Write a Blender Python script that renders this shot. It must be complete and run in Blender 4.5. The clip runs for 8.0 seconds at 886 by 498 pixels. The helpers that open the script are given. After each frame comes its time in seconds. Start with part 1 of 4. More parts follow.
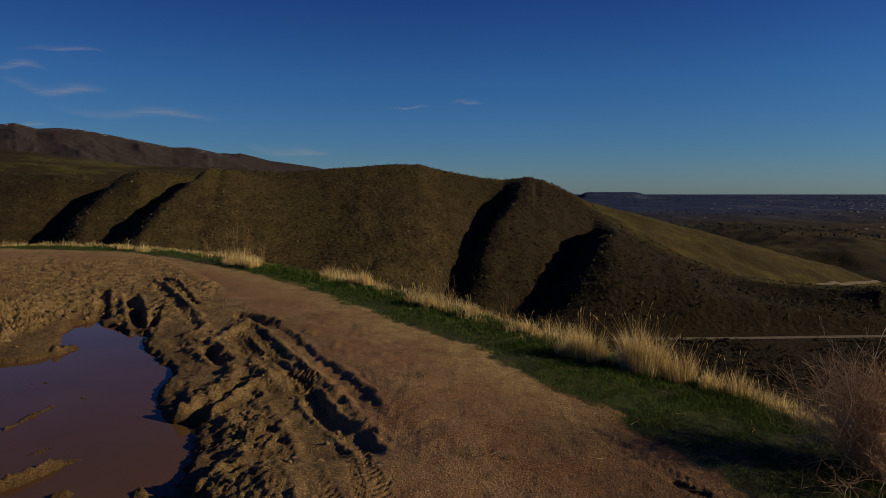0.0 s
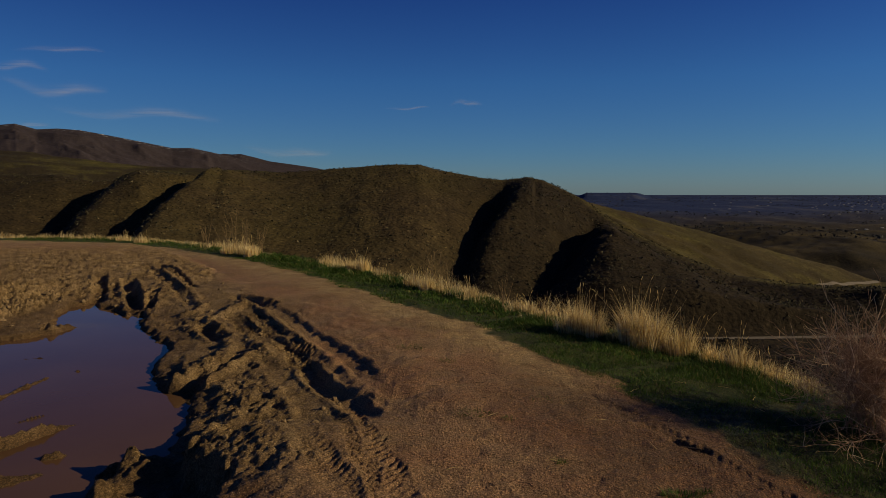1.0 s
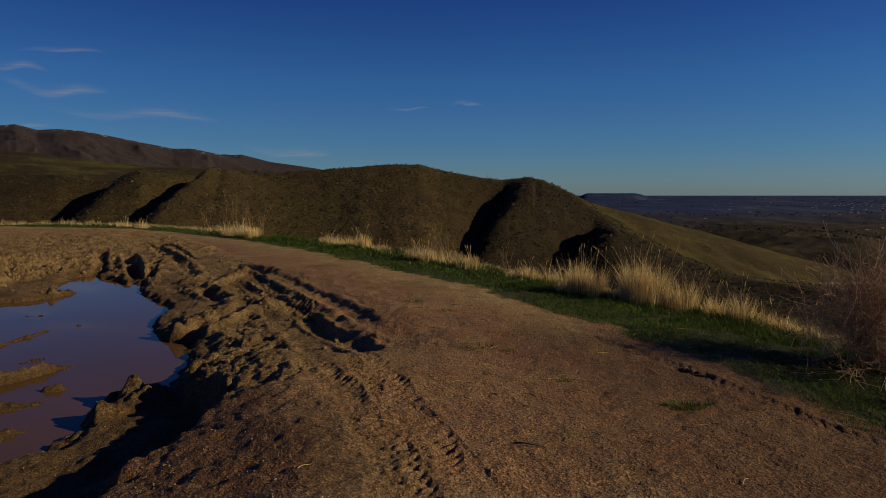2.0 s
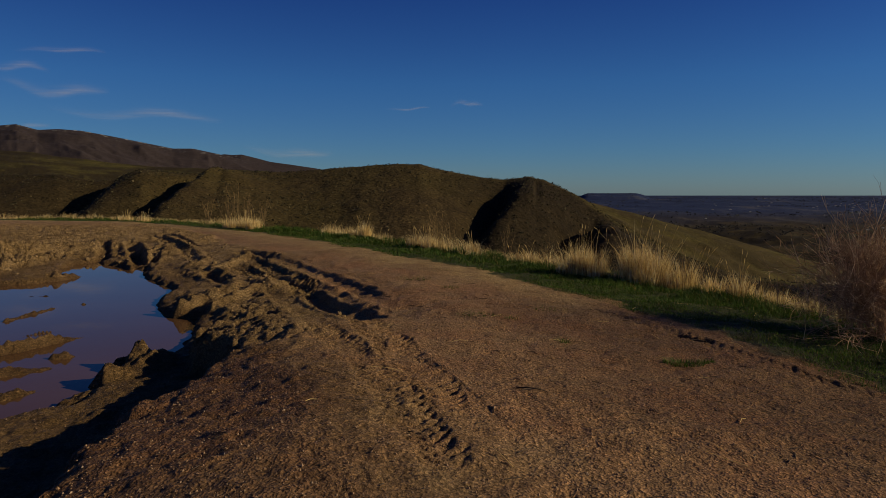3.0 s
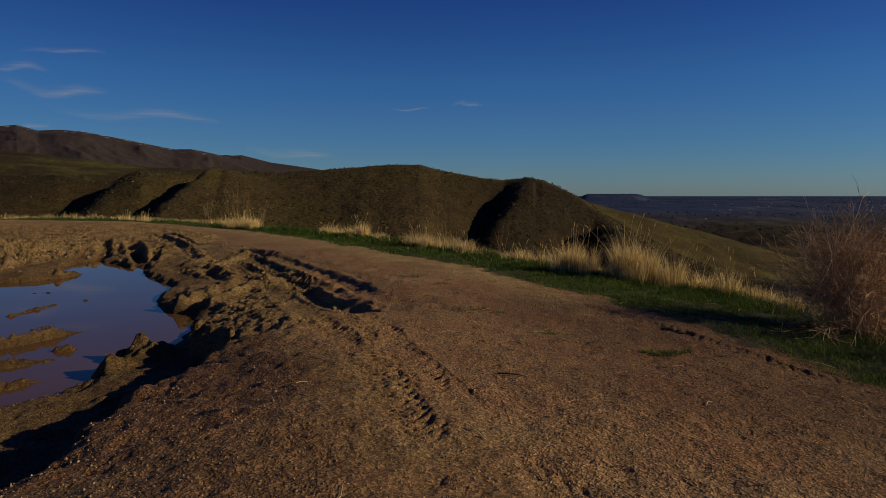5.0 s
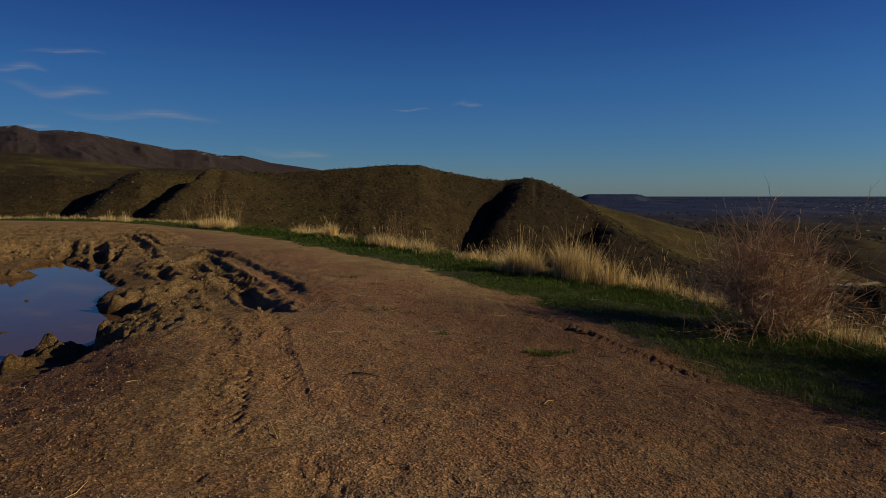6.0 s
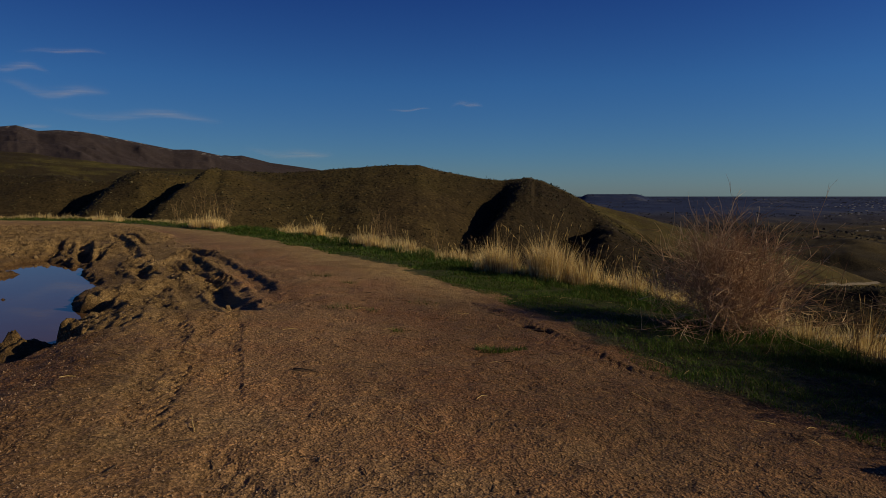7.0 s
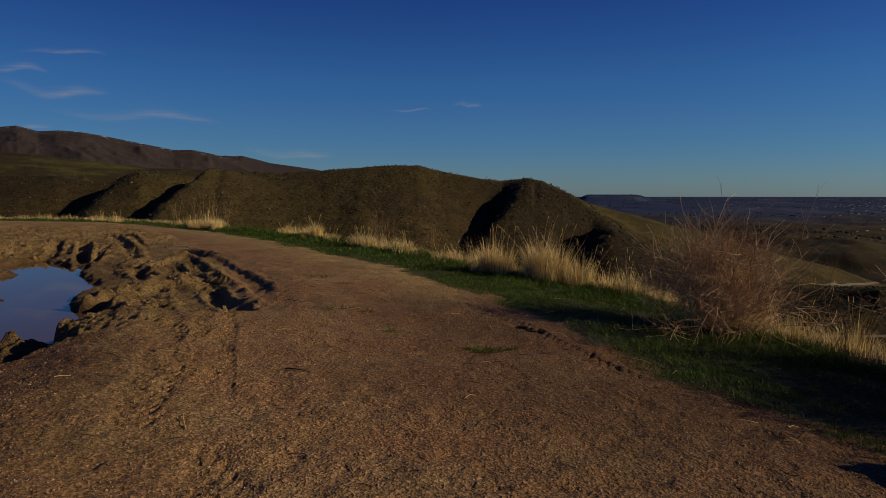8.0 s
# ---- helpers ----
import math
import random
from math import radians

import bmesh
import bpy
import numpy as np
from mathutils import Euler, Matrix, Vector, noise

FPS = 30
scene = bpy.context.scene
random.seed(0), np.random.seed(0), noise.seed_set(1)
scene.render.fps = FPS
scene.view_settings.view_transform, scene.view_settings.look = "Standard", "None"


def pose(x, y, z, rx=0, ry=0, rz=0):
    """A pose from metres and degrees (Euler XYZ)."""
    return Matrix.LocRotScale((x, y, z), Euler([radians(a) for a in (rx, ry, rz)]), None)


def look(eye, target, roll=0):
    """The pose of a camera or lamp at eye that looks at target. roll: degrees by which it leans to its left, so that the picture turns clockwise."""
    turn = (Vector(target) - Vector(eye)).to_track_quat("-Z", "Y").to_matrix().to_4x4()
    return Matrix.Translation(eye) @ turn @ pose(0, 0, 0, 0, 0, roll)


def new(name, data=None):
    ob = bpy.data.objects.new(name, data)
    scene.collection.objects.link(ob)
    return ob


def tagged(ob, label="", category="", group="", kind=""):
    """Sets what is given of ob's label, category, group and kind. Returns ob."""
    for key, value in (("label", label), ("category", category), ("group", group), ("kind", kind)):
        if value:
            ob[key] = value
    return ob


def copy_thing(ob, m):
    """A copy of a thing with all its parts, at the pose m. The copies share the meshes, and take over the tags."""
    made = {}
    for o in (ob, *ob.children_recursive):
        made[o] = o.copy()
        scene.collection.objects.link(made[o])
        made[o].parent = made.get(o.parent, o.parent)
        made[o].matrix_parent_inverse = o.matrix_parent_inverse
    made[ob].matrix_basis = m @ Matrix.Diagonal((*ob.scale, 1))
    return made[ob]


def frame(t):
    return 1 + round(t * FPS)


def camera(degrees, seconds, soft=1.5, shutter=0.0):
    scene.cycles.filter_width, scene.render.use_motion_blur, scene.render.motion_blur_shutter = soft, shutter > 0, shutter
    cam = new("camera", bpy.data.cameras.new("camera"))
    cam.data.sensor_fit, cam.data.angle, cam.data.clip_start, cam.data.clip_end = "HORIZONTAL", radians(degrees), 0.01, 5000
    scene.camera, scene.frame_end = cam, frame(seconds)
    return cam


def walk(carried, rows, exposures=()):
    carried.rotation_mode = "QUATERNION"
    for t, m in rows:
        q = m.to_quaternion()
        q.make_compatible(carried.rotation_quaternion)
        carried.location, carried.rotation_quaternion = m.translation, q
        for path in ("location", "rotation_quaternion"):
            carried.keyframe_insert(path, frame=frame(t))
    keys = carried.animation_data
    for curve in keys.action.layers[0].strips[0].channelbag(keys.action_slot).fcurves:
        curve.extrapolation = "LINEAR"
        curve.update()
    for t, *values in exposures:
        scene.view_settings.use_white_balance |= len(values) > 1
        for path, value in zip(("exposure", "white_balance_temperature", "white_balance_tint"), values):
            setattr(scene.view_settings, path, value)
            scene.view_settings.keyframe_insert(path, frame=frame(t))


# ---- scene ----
cam = camera(69.3, 8.0, soft=0.7)
PATH = [
    (0.0, (-0.043, -0.021, 2.557), (-0.042, 1.970, 2.371)),
    (0.5, (-0.012, 0.031, 2.500), (-0.011, 2.023, 2.316)),
    (1.0, (-0.013, 0.027, 2.138), (-0.012, 2.019, 1.954)),
    (1.5, (-0.024, 0.011, 1.762), (-0.023, 2.003, 1.580)),
    (3.0, (-0.048, -0.127, 1.187), (-0.049, 1.865, 1.005)),
    (3.5, (-0.083, -0.185, 1.170), (-0.084, 1.807, 0.988)),
    (4.0, (-0.097, -0.260, 1.159), (-0.099, 1.732, 0.979)),
    (5.3, (0.214, -0.350, 1.160), (0.213, 1.642, 0.980)),
    (5.5, (0.413, -0.356, 1.155), (0.411, 1.636, 0.976)),
    (6.0, (0.951, -0.384, 1.169), (0.948, 1.608, 0.990)),
    (6.5, (1.200, -0.397, 1.177), (1.197, 1.595, 0.998)),
    (7.0, (1.330, -0.438, 1.158), (1.328, 1.554, 0.979)),
    (7.5, (1.379, -0.482, 1.169), (1.377, 1.510, 0.991)),
    (8.0, (1.396, -0.504, 1.172), (1.394, 1.488, 0.994)),
]
EXPOSURE = -0.42
walk(cam, [(t, look(eye, target)) for t, eye, target in PATH], [(0.0, EXPOSURE), (8.0, EXPOSURE)])

# ---- light: clear late-afternoon sky, low sun from the right and a little behind ----
SUN_UP, SUN_BACK = radians(22), radians(13)
to_sun = Vector((math.cos(SUN_UP) * math.cos(SUN_BACK), -math.cos(SUN_UP) * math.sin(SUN_BACK), math.sin(SUN_UP)))
world = bpy.data.worlds.new("sky")
scene.world = world
world.use_nodes = True
sky = world.node_tree.nodes.new("ShaderNodeTexSky")
sky.sky_type, sky.sun_disc = "NISHITA", False
sky.sun_elevation, sky.sun_rotation = SUN_UP, radians(90) + SUN_BACK
sky.altitude, sky.air_density, sky.dust_density, sky.ozone_density = 900, 1.0, 0.3, 3.0
back = world.node_tree.nodes["Background"]
back.inputs["Strength"].default_value = 0.051
deep = world.node_tree.nodes.new("ShaderNodeMix")  # the deep blue of thin dry air
deep.data_type, deep.blend_type = "RGBA", "MULTIPLY"
deep.inputs[0].default_value = 1.0
deep.inputs[7].default_value = (0.35, 0.79, 1.44, 1)
world.node_tree.links.new(sky.outputs["Color"], deep.inputs[6])
way_up = world.node_tree.nodes.new("ShaderNodeSeparateXYZ")  # deeper still towards the zenith
world.node_tree.links.new(world.node_tree.nodes.new("ShaderNodeTexCoord").outputs["Generated"], way_up.inputs[0])
fall = world.node_tree.nodes.new("ShaderNodeValToRGB")
SKY_FALL = ((0.0, (1.75, 1.12, 0.90)), (0.06, (1.42, 1.12, 0.97)), (0.16, (1.10, 1.08, 1.04)), (0.30, (0.68, 0.68, 0.92)), (0.65, (0.34, 0.35, 0.44)))
while len(fall.color_ramp.elements) < len(SKY_FALL):
    fall.color_ramp.elements.new(0.5)
for stop, (at, c) in zip(fall.color_ramp.elements, SKY_FALL):
    stop.position, stop.color = at, (*c, 1)
world.node_tree.links.new(way_up.outputs["Z"], fall.inputs["Fac"])
deeper = world.node_tree.nodes.new("ShaderNodeMix")
deeper.data_type, deeper.blend_type = "RGBA", "MULTIPLY"
deeper.inputs[0].default_value = 1.0
world.node_tree.links.new(deep.outputs[2], deeper.inputs[6])
world.node_tree.links.new(fall.outputs["Color"], deeper.inputs[7])
away = world.node_tree.nodes.new("ShaderNodeMapRange")  # the sky darkens away from the sun
away.inputs["From Min"].default_value, away.inputs["From Max"].default_value = -0.6, 0.1
away.inputs["To Min"].default_value, away.inputs["To Max"].default_value = 0.82, 1.06
world.node_tree.links.new(way_up.outputs["X"], away.inputs["Value"])
dim = world.node_tree.nodes.new("ShaderNodeMix")
dim.data_type, dim.blend_type = "RGBA", "MULTIPLY"
dim.inputs[0].default_value = 1.0
world.node_tree.links.new(deeper.outputs[2], dim.inputs[6])
world.node_tree.links.new(away.outputs[0], dim.inputs[7])
world.node_tree.links.new(dim.outputs[2], back.inputs["Color"])
sun = new("sun", bpy.data.lights.new("sun", "SUN"))
sun.data.energy, sun.data.angle, sun.data.color = 5.0, radians(0.5), (1.0, 0.78, 0.41)
sun.matrix_world = look(to_sun * 50, (0, 0, 0))


# ---- materials ----
def material(name):
    m = bpy.data.materials.new(name)
    m.use_nodes = True
    return m, m.node_tree.nodes, m.node_tree.links, m.node_tree.nodes["Principled BSDF"]


def add(nodes, kind, **values):
    n = nodes.new(kind)
    for key, value in values.items():
        if key in ("operation", "blend_type", "data_type", "attribute_name", "feature", "noise_type", "musgrave_type", "distance"):
            setattr(n, key, value)
        else:
            n.inputs[key.replace("_", " ")].default_value = value
    return n


def noise_node(nodes, links, scale, detail=4.0, rough=0.55, coords=None):
    n = add(nodes, "ShaderNodeTexNoise", Scale=scale, Detail=detail, Roughness=rough)
    if coords:
        links.new(coords, n.inputs["Vector"])
    return n.outputs["Fac"]


def ramp(nodes, links, fac, stops):
    r = nodes.new("ShaderNodeValToRGB")
    while len(r.color_ramp.elements) < len(stops):
        r.color_ramp.elements.new(0.5)
    for e, (at, c) in zip(r.color_ramp.elements, stops):
        e.position = at
        e.color = (*c, 1) if isinstance(c, tuple) else (c, c, c, 1)
    links.new(fac, r.inputs["Fac"])
    return r.outputs["Color"]


def mix(nodes, links, fac, a, b, blend="MIX"):
    m = nodes.new("ShaderNodeMix")
    m.data_type, m.blend_type = "RGBA", blend
    for socket, value in ((m.inputs[0], fac), (m.inputs[6], a), (m.inputs[7], b)):
        if isinstance(value, (int, float)):
            socket.default_value = value
        elif isinstance(value, tuple):
            socket.default_value = (*value, 1)
        else:
            links.new(value, socket)
    return m.outputs[2]


def attr(nodes, name):
    return add(nodes, "ShaderNodeAttribute", attribute_name=name).outputs["Fac"]


def position(nodes):
    return nodes.new("ShaderNodeNewGeometry").outputs["Position"]


def bump(nodes, links, bsdf, height, strength, distance, after=None):
    b = add(nodes, "ShaderNodeBump", Strength=strength)
    b.inputs["Distance"].default_value = distance
    links.new(height, b.inputs["Height"])
    if after:
        links.new(after, b.inputs["Normal"])
    links.new(b.outputs["Normal"], bsdf.inputs["Normal"])
    return b.outputs["Normal"]


def make_ground():
    """Packed granite dirt, churned mud, grassy verge soil and the slope below it."""
    m, n, l, p = material("dirt_and_mud")
    pos = position(n)
    coarse = noise_node(n, l, 0.55, 5, 0.6, pos)
    patch = noise_node(n, l, 2.3, 5, 0.65, pos)
    fine = noise_node(n, l, 45.0, 4, 0.7, pos)
    grit = add(n, "ShaderNodeTexVoronoi", Scale=85.0, Randomness=1.0)
    l.new(pos, grit.inputs["Vector"])
    grit2 = add(n, "ShaderNodeTexVoronoi", Scale=38.0, Randomness=1.0)
    l.new(pos, grit2.inputs["Vector"])
    dirt = ramp(n, l, coarse, [(0.32, (0.165, 0.096, 0.052)), (0.5, (0.255, 0.148, 0.081)), (0.64, (0.32, 0.205, 0.115))])
    dirt = mix(n, l, ramp(n, l, patch, [(0.40, 0.0), (0.66, 0.85)]), dirt, (0.215, 0.139, 0.081))
    dirt = mix(n, l, ramp(n, l, noise_node(n, l, 0.95, 4, 0.6, pos), [(0.46, 0.0), (0.62, 0.75)]), dirt, (0.235, 0.124, 0.069))
    scuff = ramp(n, l, noise_node(n, l, 6.5, 6, 0.7, pos), [(0.30, 0.45), (0.40, 1.0), (0.62, 1.0), (0.72, 1.3)])
    dirt = mix(n, l, 0.8, dirt, scuff, "MULTIPLY")
    dirt = mix(n, l, attr(n, "litter"), dirt, ramp(n, l, patch, [(0.35, (0.22, 0.15, 0.07)), (0.6, (0.38, 0.28, 0.14))]))
    mudc = ramp(n, l, patch, [(0.3, (0.215, 0.143, 0.071)), (0.5, (0.315, 0.212, 0.106)), (0.7, (0.43, 0.300, 0.157))])
    col = mix(n, l, attr(n, "mud"), dirt, mudc)
    green = ramp(n, l, patch, [(0.35, (0.024, 0.040, 0.011)), (0.6, (0.055, 0.060, 0.021))])
    col = mix(n, l, attr(n, "grassy"), col, green)
    slope = ramp(n, l, patch, [(0.35, (0.13, 0.10, 0.055)), (0.65, (0.21, 0.16, 0.085))])
    col = mix(n, l, attr(n, "slope"), col, slope)
    speck = ramp(n, l, grit.outputs["Color"], [(0.12, 0.45), (0.5, 0.88), (0.92, 1.8)])
    col = mix(n, l, 0.85, col, speck, "MULTIPLY")
    speck2 = ramp(n, l, fine, [(0.3, 0.55), (0.7, 1.45)])
    col = mix(n, l, 0.8, col, speck2, "MULTIPLY")
    # darkens damp soil, and ground whose shade is painted in
    wet_and_shade = mix(n, l, attr(n, "wet_and_shade"), (1.0, 1.0, 1.0), (0.48, 0.43, 0.40))
    col = mix(n, l, 1.0, col, wet_and_shade, "MULTIPLY")
    l.new(col, p.inputs["Base Color"])
    rough = add(n, "ShaderNodeMapRange", To_Min=0.9, To_Max=0.78)
    l.new(attr(n, "wet_and_shade"), rough.inputs["Value"])
    l.new(rough.outputs[0], p.inputs["Roughness"])
    p.inputs["Specular IOR Level"].default_value = 0.25
    first = bump(n, l, p, grit2.outputs["Distance"], 0.8, 0.014)
    second = bump(n, l, p, grit.outputs["Distance"], 0.9, 0.010, first)
    third = bump(n, l, p, fine, 1.0, 0.014, second)
    crust = add(n, "ShaderNodeMath", operation="MULTIPLY")
    l.new(noise_node(n, l, 13.0, 8, 0.72, pos), crust.inputs[0])
    l.new(attr(n, "mud"), crust.inputs[1])
    bump(n, l, p, crust.outputs[0], 1.0, 0.12, third)
    return m


def make_hill():
    """Far slopes: dry spring grass over brown soil, dark sagebrush, snow on the high tops. Slope shade, sunlit grass
    and blue haze are put into the colour.
    """
    m, n, l, p = material("sage_hillside")
    pos = position(n)
    big = noise_node(n, l, 0.012, 6, 0.6, pos)
    mid = noise_node(n, l, 0.07, 6, 0.65, pos)
    small = noise_node(n, l, 0.45, 4, 0.6, pos)
    hill = ramp(n, l, mid, [(0.3, (0.038, 0.028, 0.016)), (0.5, (0.058, 0.042, 0.022)), (0.7, (0.086, 0.063, 0.030))])
    hill = mix(n, l, ramp(n, l, big, [(0.35, 0.0), (0.65, 0.7)]), hill, (0.066, 0.054, 0.019))
    # dark brush tone, and the shade of the right flank painted in
    hill = mix(n, l, attr(n, "sage_shade"), hill, ramp(n, l, mid, [(0.3, (0.017, 0.013, 0.009)), (0.7, (0.032, 0.024, 0.014))]))
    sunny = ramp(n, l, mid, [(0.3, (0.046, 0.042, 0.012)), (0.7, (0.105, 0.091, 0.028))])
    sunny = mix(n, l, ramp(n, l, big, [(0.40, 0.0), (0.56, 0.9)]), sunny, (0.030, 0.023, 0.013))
    col = mix(n, l, attr(n, "sunlit_olive"), hill, sunny)
    plain = ramp(n, l, big, [(0.32, (0.020, 0.017, 0.013)), (0.5, (0.036, 0.029, 0.017)), (0.66, (0.075, 0.058, 0.027))])
    col = mix(n, l, attr(n, "plain"), col, plain)
    # blue haze of the far plain, put into its colour
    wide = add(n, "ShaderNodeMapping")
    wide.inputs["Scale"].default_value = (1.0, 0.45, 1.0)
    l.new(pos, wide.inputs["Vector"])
    far_haze = ramp(n, l, noise_node(n, l, 0.006, 7, 0.65, wide.outputs["Vector"]), [(0.35, (0.013, 0.024, 0.085)), (0.55, (0.024, 0.038, 0.110)), (0.72, (0.085, 0.09, 0.13))])
    col = mix(n, l, attr(n, "distance"), col, far_haze)
    mount = ramp(n, l, mid, [(0.3, (0.030, 0.025, 0.032)), (0.7, (0.062, 0.049, 0.054))])
    col = mix(n, l, attr(n, "mountain"), col, mount)
    snowy = add(n, "ShaderNodeMath", operation="MULTIPLY")
    l.new(attr(n, "snow"), snowy.inputs[0])
    l.new(ramp(n, l, noise_node(n, l, 0.03, 5, 0.7, pos), [(0.60, 0.0), (0.64, 1.0)]), snowy.inputs[1])
    col = mix(n, l, snowy.outputs[0], col, (0.75, 0.77, 0.82))
    col = mix(n, l, 0.7, col, ramp(n, l, small, [(0.3, 0.55), (0.7, 1.4)]), "MULTIPLY")
    bush = add(n, "ShaderNodeTexVoronoi", Scale=0.32, Randomness=1.0)
    l.new(pos, bush.inputs["Vector"])
    tone = ramp(n, l, bush.outputs["Color"], [(0.1, 0.35), (0.55, 0.62), (0.9, 2.1)])
    col = mix(n, l, ramp(n, l, bush.outputs["Distance"], [(0.20, 1.0), (0.36, 0.0)]), col, mix(n, l, 1.0, col, tone, "MULTIPLY"))
    l.new(col, p.inputs["Base Color"])
    p.inputs["Roughness"].default_value = 0.95
    p.inputs["Specular IOR Level"].default_value = 0.1
    bump(n, l, p, small, 0.8, 1.0, bump(n, l, p, bush.outputs["Distance"], 0.5, -0.8))
    return m


def make_water():
    m, n, l, p = material("muddy_water")
    pos = position(n)
    silt = noise_node(n, l, 0.6, 4, 0.5, pos)
    l.new(ramp(n, l, silt, [(0.3, (0.092, 0.050, 0.028)), (0.7, (0.115, 0.064, 0.037))]), p.inputs["Base Color"])
    p.inputs["Roughness"].default_value = 0.03
    p.inputs["IOR"].default_value = 1.33
    p.inputs["Specular IOR Level"].default_value = 0.24
    bump(n, l, p, noise_node(n, l, 5.0, 2, 0.5, pos), 0.03, 0.02)
    return m


def make_plant(name, stops, rough=0.7, through_light=0.25, scale=3.0):
    """Blades and twigs: colour varies from one blade to the next and along the strip."""
    m, n, l, p = material(name)
    island = n.new("ShaderNodeNewGeometry").outputs["Random Per Island"]
    col = ramp(n, l, island, stops)
    col = mix(n, l, 0.7, col, ramp(n, l, noise_node(n, l, scale, 3, 0.5, position(n)), [(0.3, 0.65), (0.7, 1.3)]), "MULTIPLY")
    l.new(col, p.inputs["Base Color"])
    p.inputs["Roughness"].default_value = rough
    p.inputs["Specular IOR Level"].default_value = 0.3
    if through_light:
        t = n.new("ShaderNodeBsdfTranslucent")
        l.new(col, t.inputs["Color"])
        s = n.new("ShaderNodeMixShader")
        s.inputs[0].default_value = through_light
        l.new(p.outputs[0], s.inputs[1])
        l.new(t.outputs[0], s.inputs[2])
        l.new(s.outputs[0], n["Material Output"].inputs["Surface"])
    return m


def make_stone():
    m, n, l, p = material("granite_gravel")
    island = n.new("ShaderNodeNewGeometry").outputs["Random Per Island"]
    col = ramp(n, l, island, [(0.0, (0.13, 0.085, 0.06)), (0.5, (0.28, 0.18, 0.12)), (0.9, (0.32, 0.215, 0.14)), (1.0, (0.42, 0.33, 0.25))])
    col = mix(n, l, 0.6, col, ramp(n, l, noise_node(n, l, 300, 2, 0.5, position(n)), [(0.3, 0.6), (0.7, 1.3)]), "MULTIPLY")
    l.new(col, p.inputs["Base Color"])
    p.inputs["Roughness"].default_value = 0.85
    return m


def make_road():
    m, n, l, p = material("gravel_road")
    l.new(ramp(n, l, noise_node(n, l, 0.3, 5, 0.6, position(n)), [(0.3, (0.085, 0.072, 0.062)), (0.7, (0.165, 0.14, 0.12))]), p.inputs["Base Color"])
    p.inputs["Roughness"].default_value = 0.95
    return m


def make_cloud():
    """Thin ice cloud: streaky veil, fading to nothing at its edges."""
    m, n, l, p = material("cirrus")
    tc = n.new("ShaderNodeTexCoord")
    mp = add(n, "ShaderNodeMapping")
    mp.inputs["Scale"].default_value = (2.2, 7.0, 1.0)
    l.new(tc.outputs["Generated"], mp.inputs["Vector"])
    streak = ramp(n, l, noise_node(n, l, 1.6, 6, 0.62, mp.outputs["Vector"]), [(0.25, 0.0), (0.80, 1.0)])
    veil = add(n, "ShaderNodeMath", operation="MULTIPLY")
    l.new(streak, veil.inputs[0])
    l.new(attr(n, "veil"), veil.inputs[1])
    thin = add(n, "ShaderNodeMath", operation="MULTIPLY")
    l.new(veil.outputs[0], thin.inputs[0])
    thin.inputs[1].default_value = 0.52
    lit = n.new("ShaderNodeBsdfTranslucent")
    lit.inputs["Color"].default_value = (0.9, 0.9, 0.92, 1)
    clear = n.new("ShaderNodeBsdfTransparent")
    s = n.new("ShaderNodeMixShader")
    l.new(thin.outputs[0], s.inputs[0])
    l.new(clear.outputs[0], s.inputs[1])
    l.new(lit.outputs[0], s.inputs[2])
    l.new(s.outputs[0], n["Material Output"].inputs["Surface"])
    return m


def make_plain(name, low, high, rough=0.9, scale=20.0):
    m, n, l, p = material(name)
    l.new(ramp(n, l, noise_node(n, l, scale, 4, 0.6, position(n)), [(0.3, low), (0.7, high)]), p.inputs["Base Color"])
    p.inputs["Roughness"].default_value = rough
    return m


GROUND, HILL, WATER, STONE, ROAD, CLOUD = make_ground(), make_hill(), make_water(), make_stone(), make_road(), make_cloud()
GREEN = make_plant("green_grass", [(0.0, (0.020, 0.050, 0.008)), (0.45, (0.050, 0.110, 0.014)), (0.8, (0.080, 0.135, 0.021)), (0.94, (0.10, 0.12, 0.026)), (1.0, (0.30, 0.23, 0.09))], 0.7, 0.35)
STRAW = make_plant("dry_straw", [(0.0, (0.22, 0.14, 0.055)), (0.3, (0.52, 0.36, 0.15)), (0.6, (0.78, 0.61, 0.30)), (1.0, (0.90, 0.80, 0.50))], 0.55, 0.35)
WEED = make_plant("dead_weed", [(0.0, (0.15, 0.10, 0.05)), (1.0, (0.30, 0.21, 0.11))], 0.8, 0.1)
TWIG = make_plant("reddish_twig", [(0.0, (0.23, 0.13, 0.08)), (0.6, (0.43, 0.265, 0.16)), (1.0, (0.80, 0.62, 0.42))], 0.6, 0.0, 8.0)
SAGE = make_plant("sage_leaf", [(0.0, (0.020, 0.020, 0.012)), (0.7, (0.050, 0.046, 0.027)), (1.0, (0.12, 0.10, 0.06))], 0.9, 0.0, 0.05)
BRUSH = make_plant("dark_brush", [(0.0, (0.012, 0.010, 0.007)), (0.7, (0.030, 0.025, 0.015)), (1.0, (0.06, 0.05, 0.03))], 0.9, 0.0, 0.05)
TREE = make_plant("far_tree", [(0.0, (0.022, 0.026, 0.030)), (1.0, (0.05, 0.05, 0.05))], 0.9, 0.0, 0.01)
PAINT = make_plain("pale_house_paint", (0.15, 0.15, 0.17), (0.36, 0.36, 0.37), 0.7, 0.05)
MUD = make_plain("clod_mud", (0.11, 0.072, 0.038), (0.22, 0.15, 0.08), 0.9, 30.0)
BARK = make_plain("dark_stick", (0.03, 0.02, 0.015), (0.09, 0.06, 0.04), 0.85, 60.0)


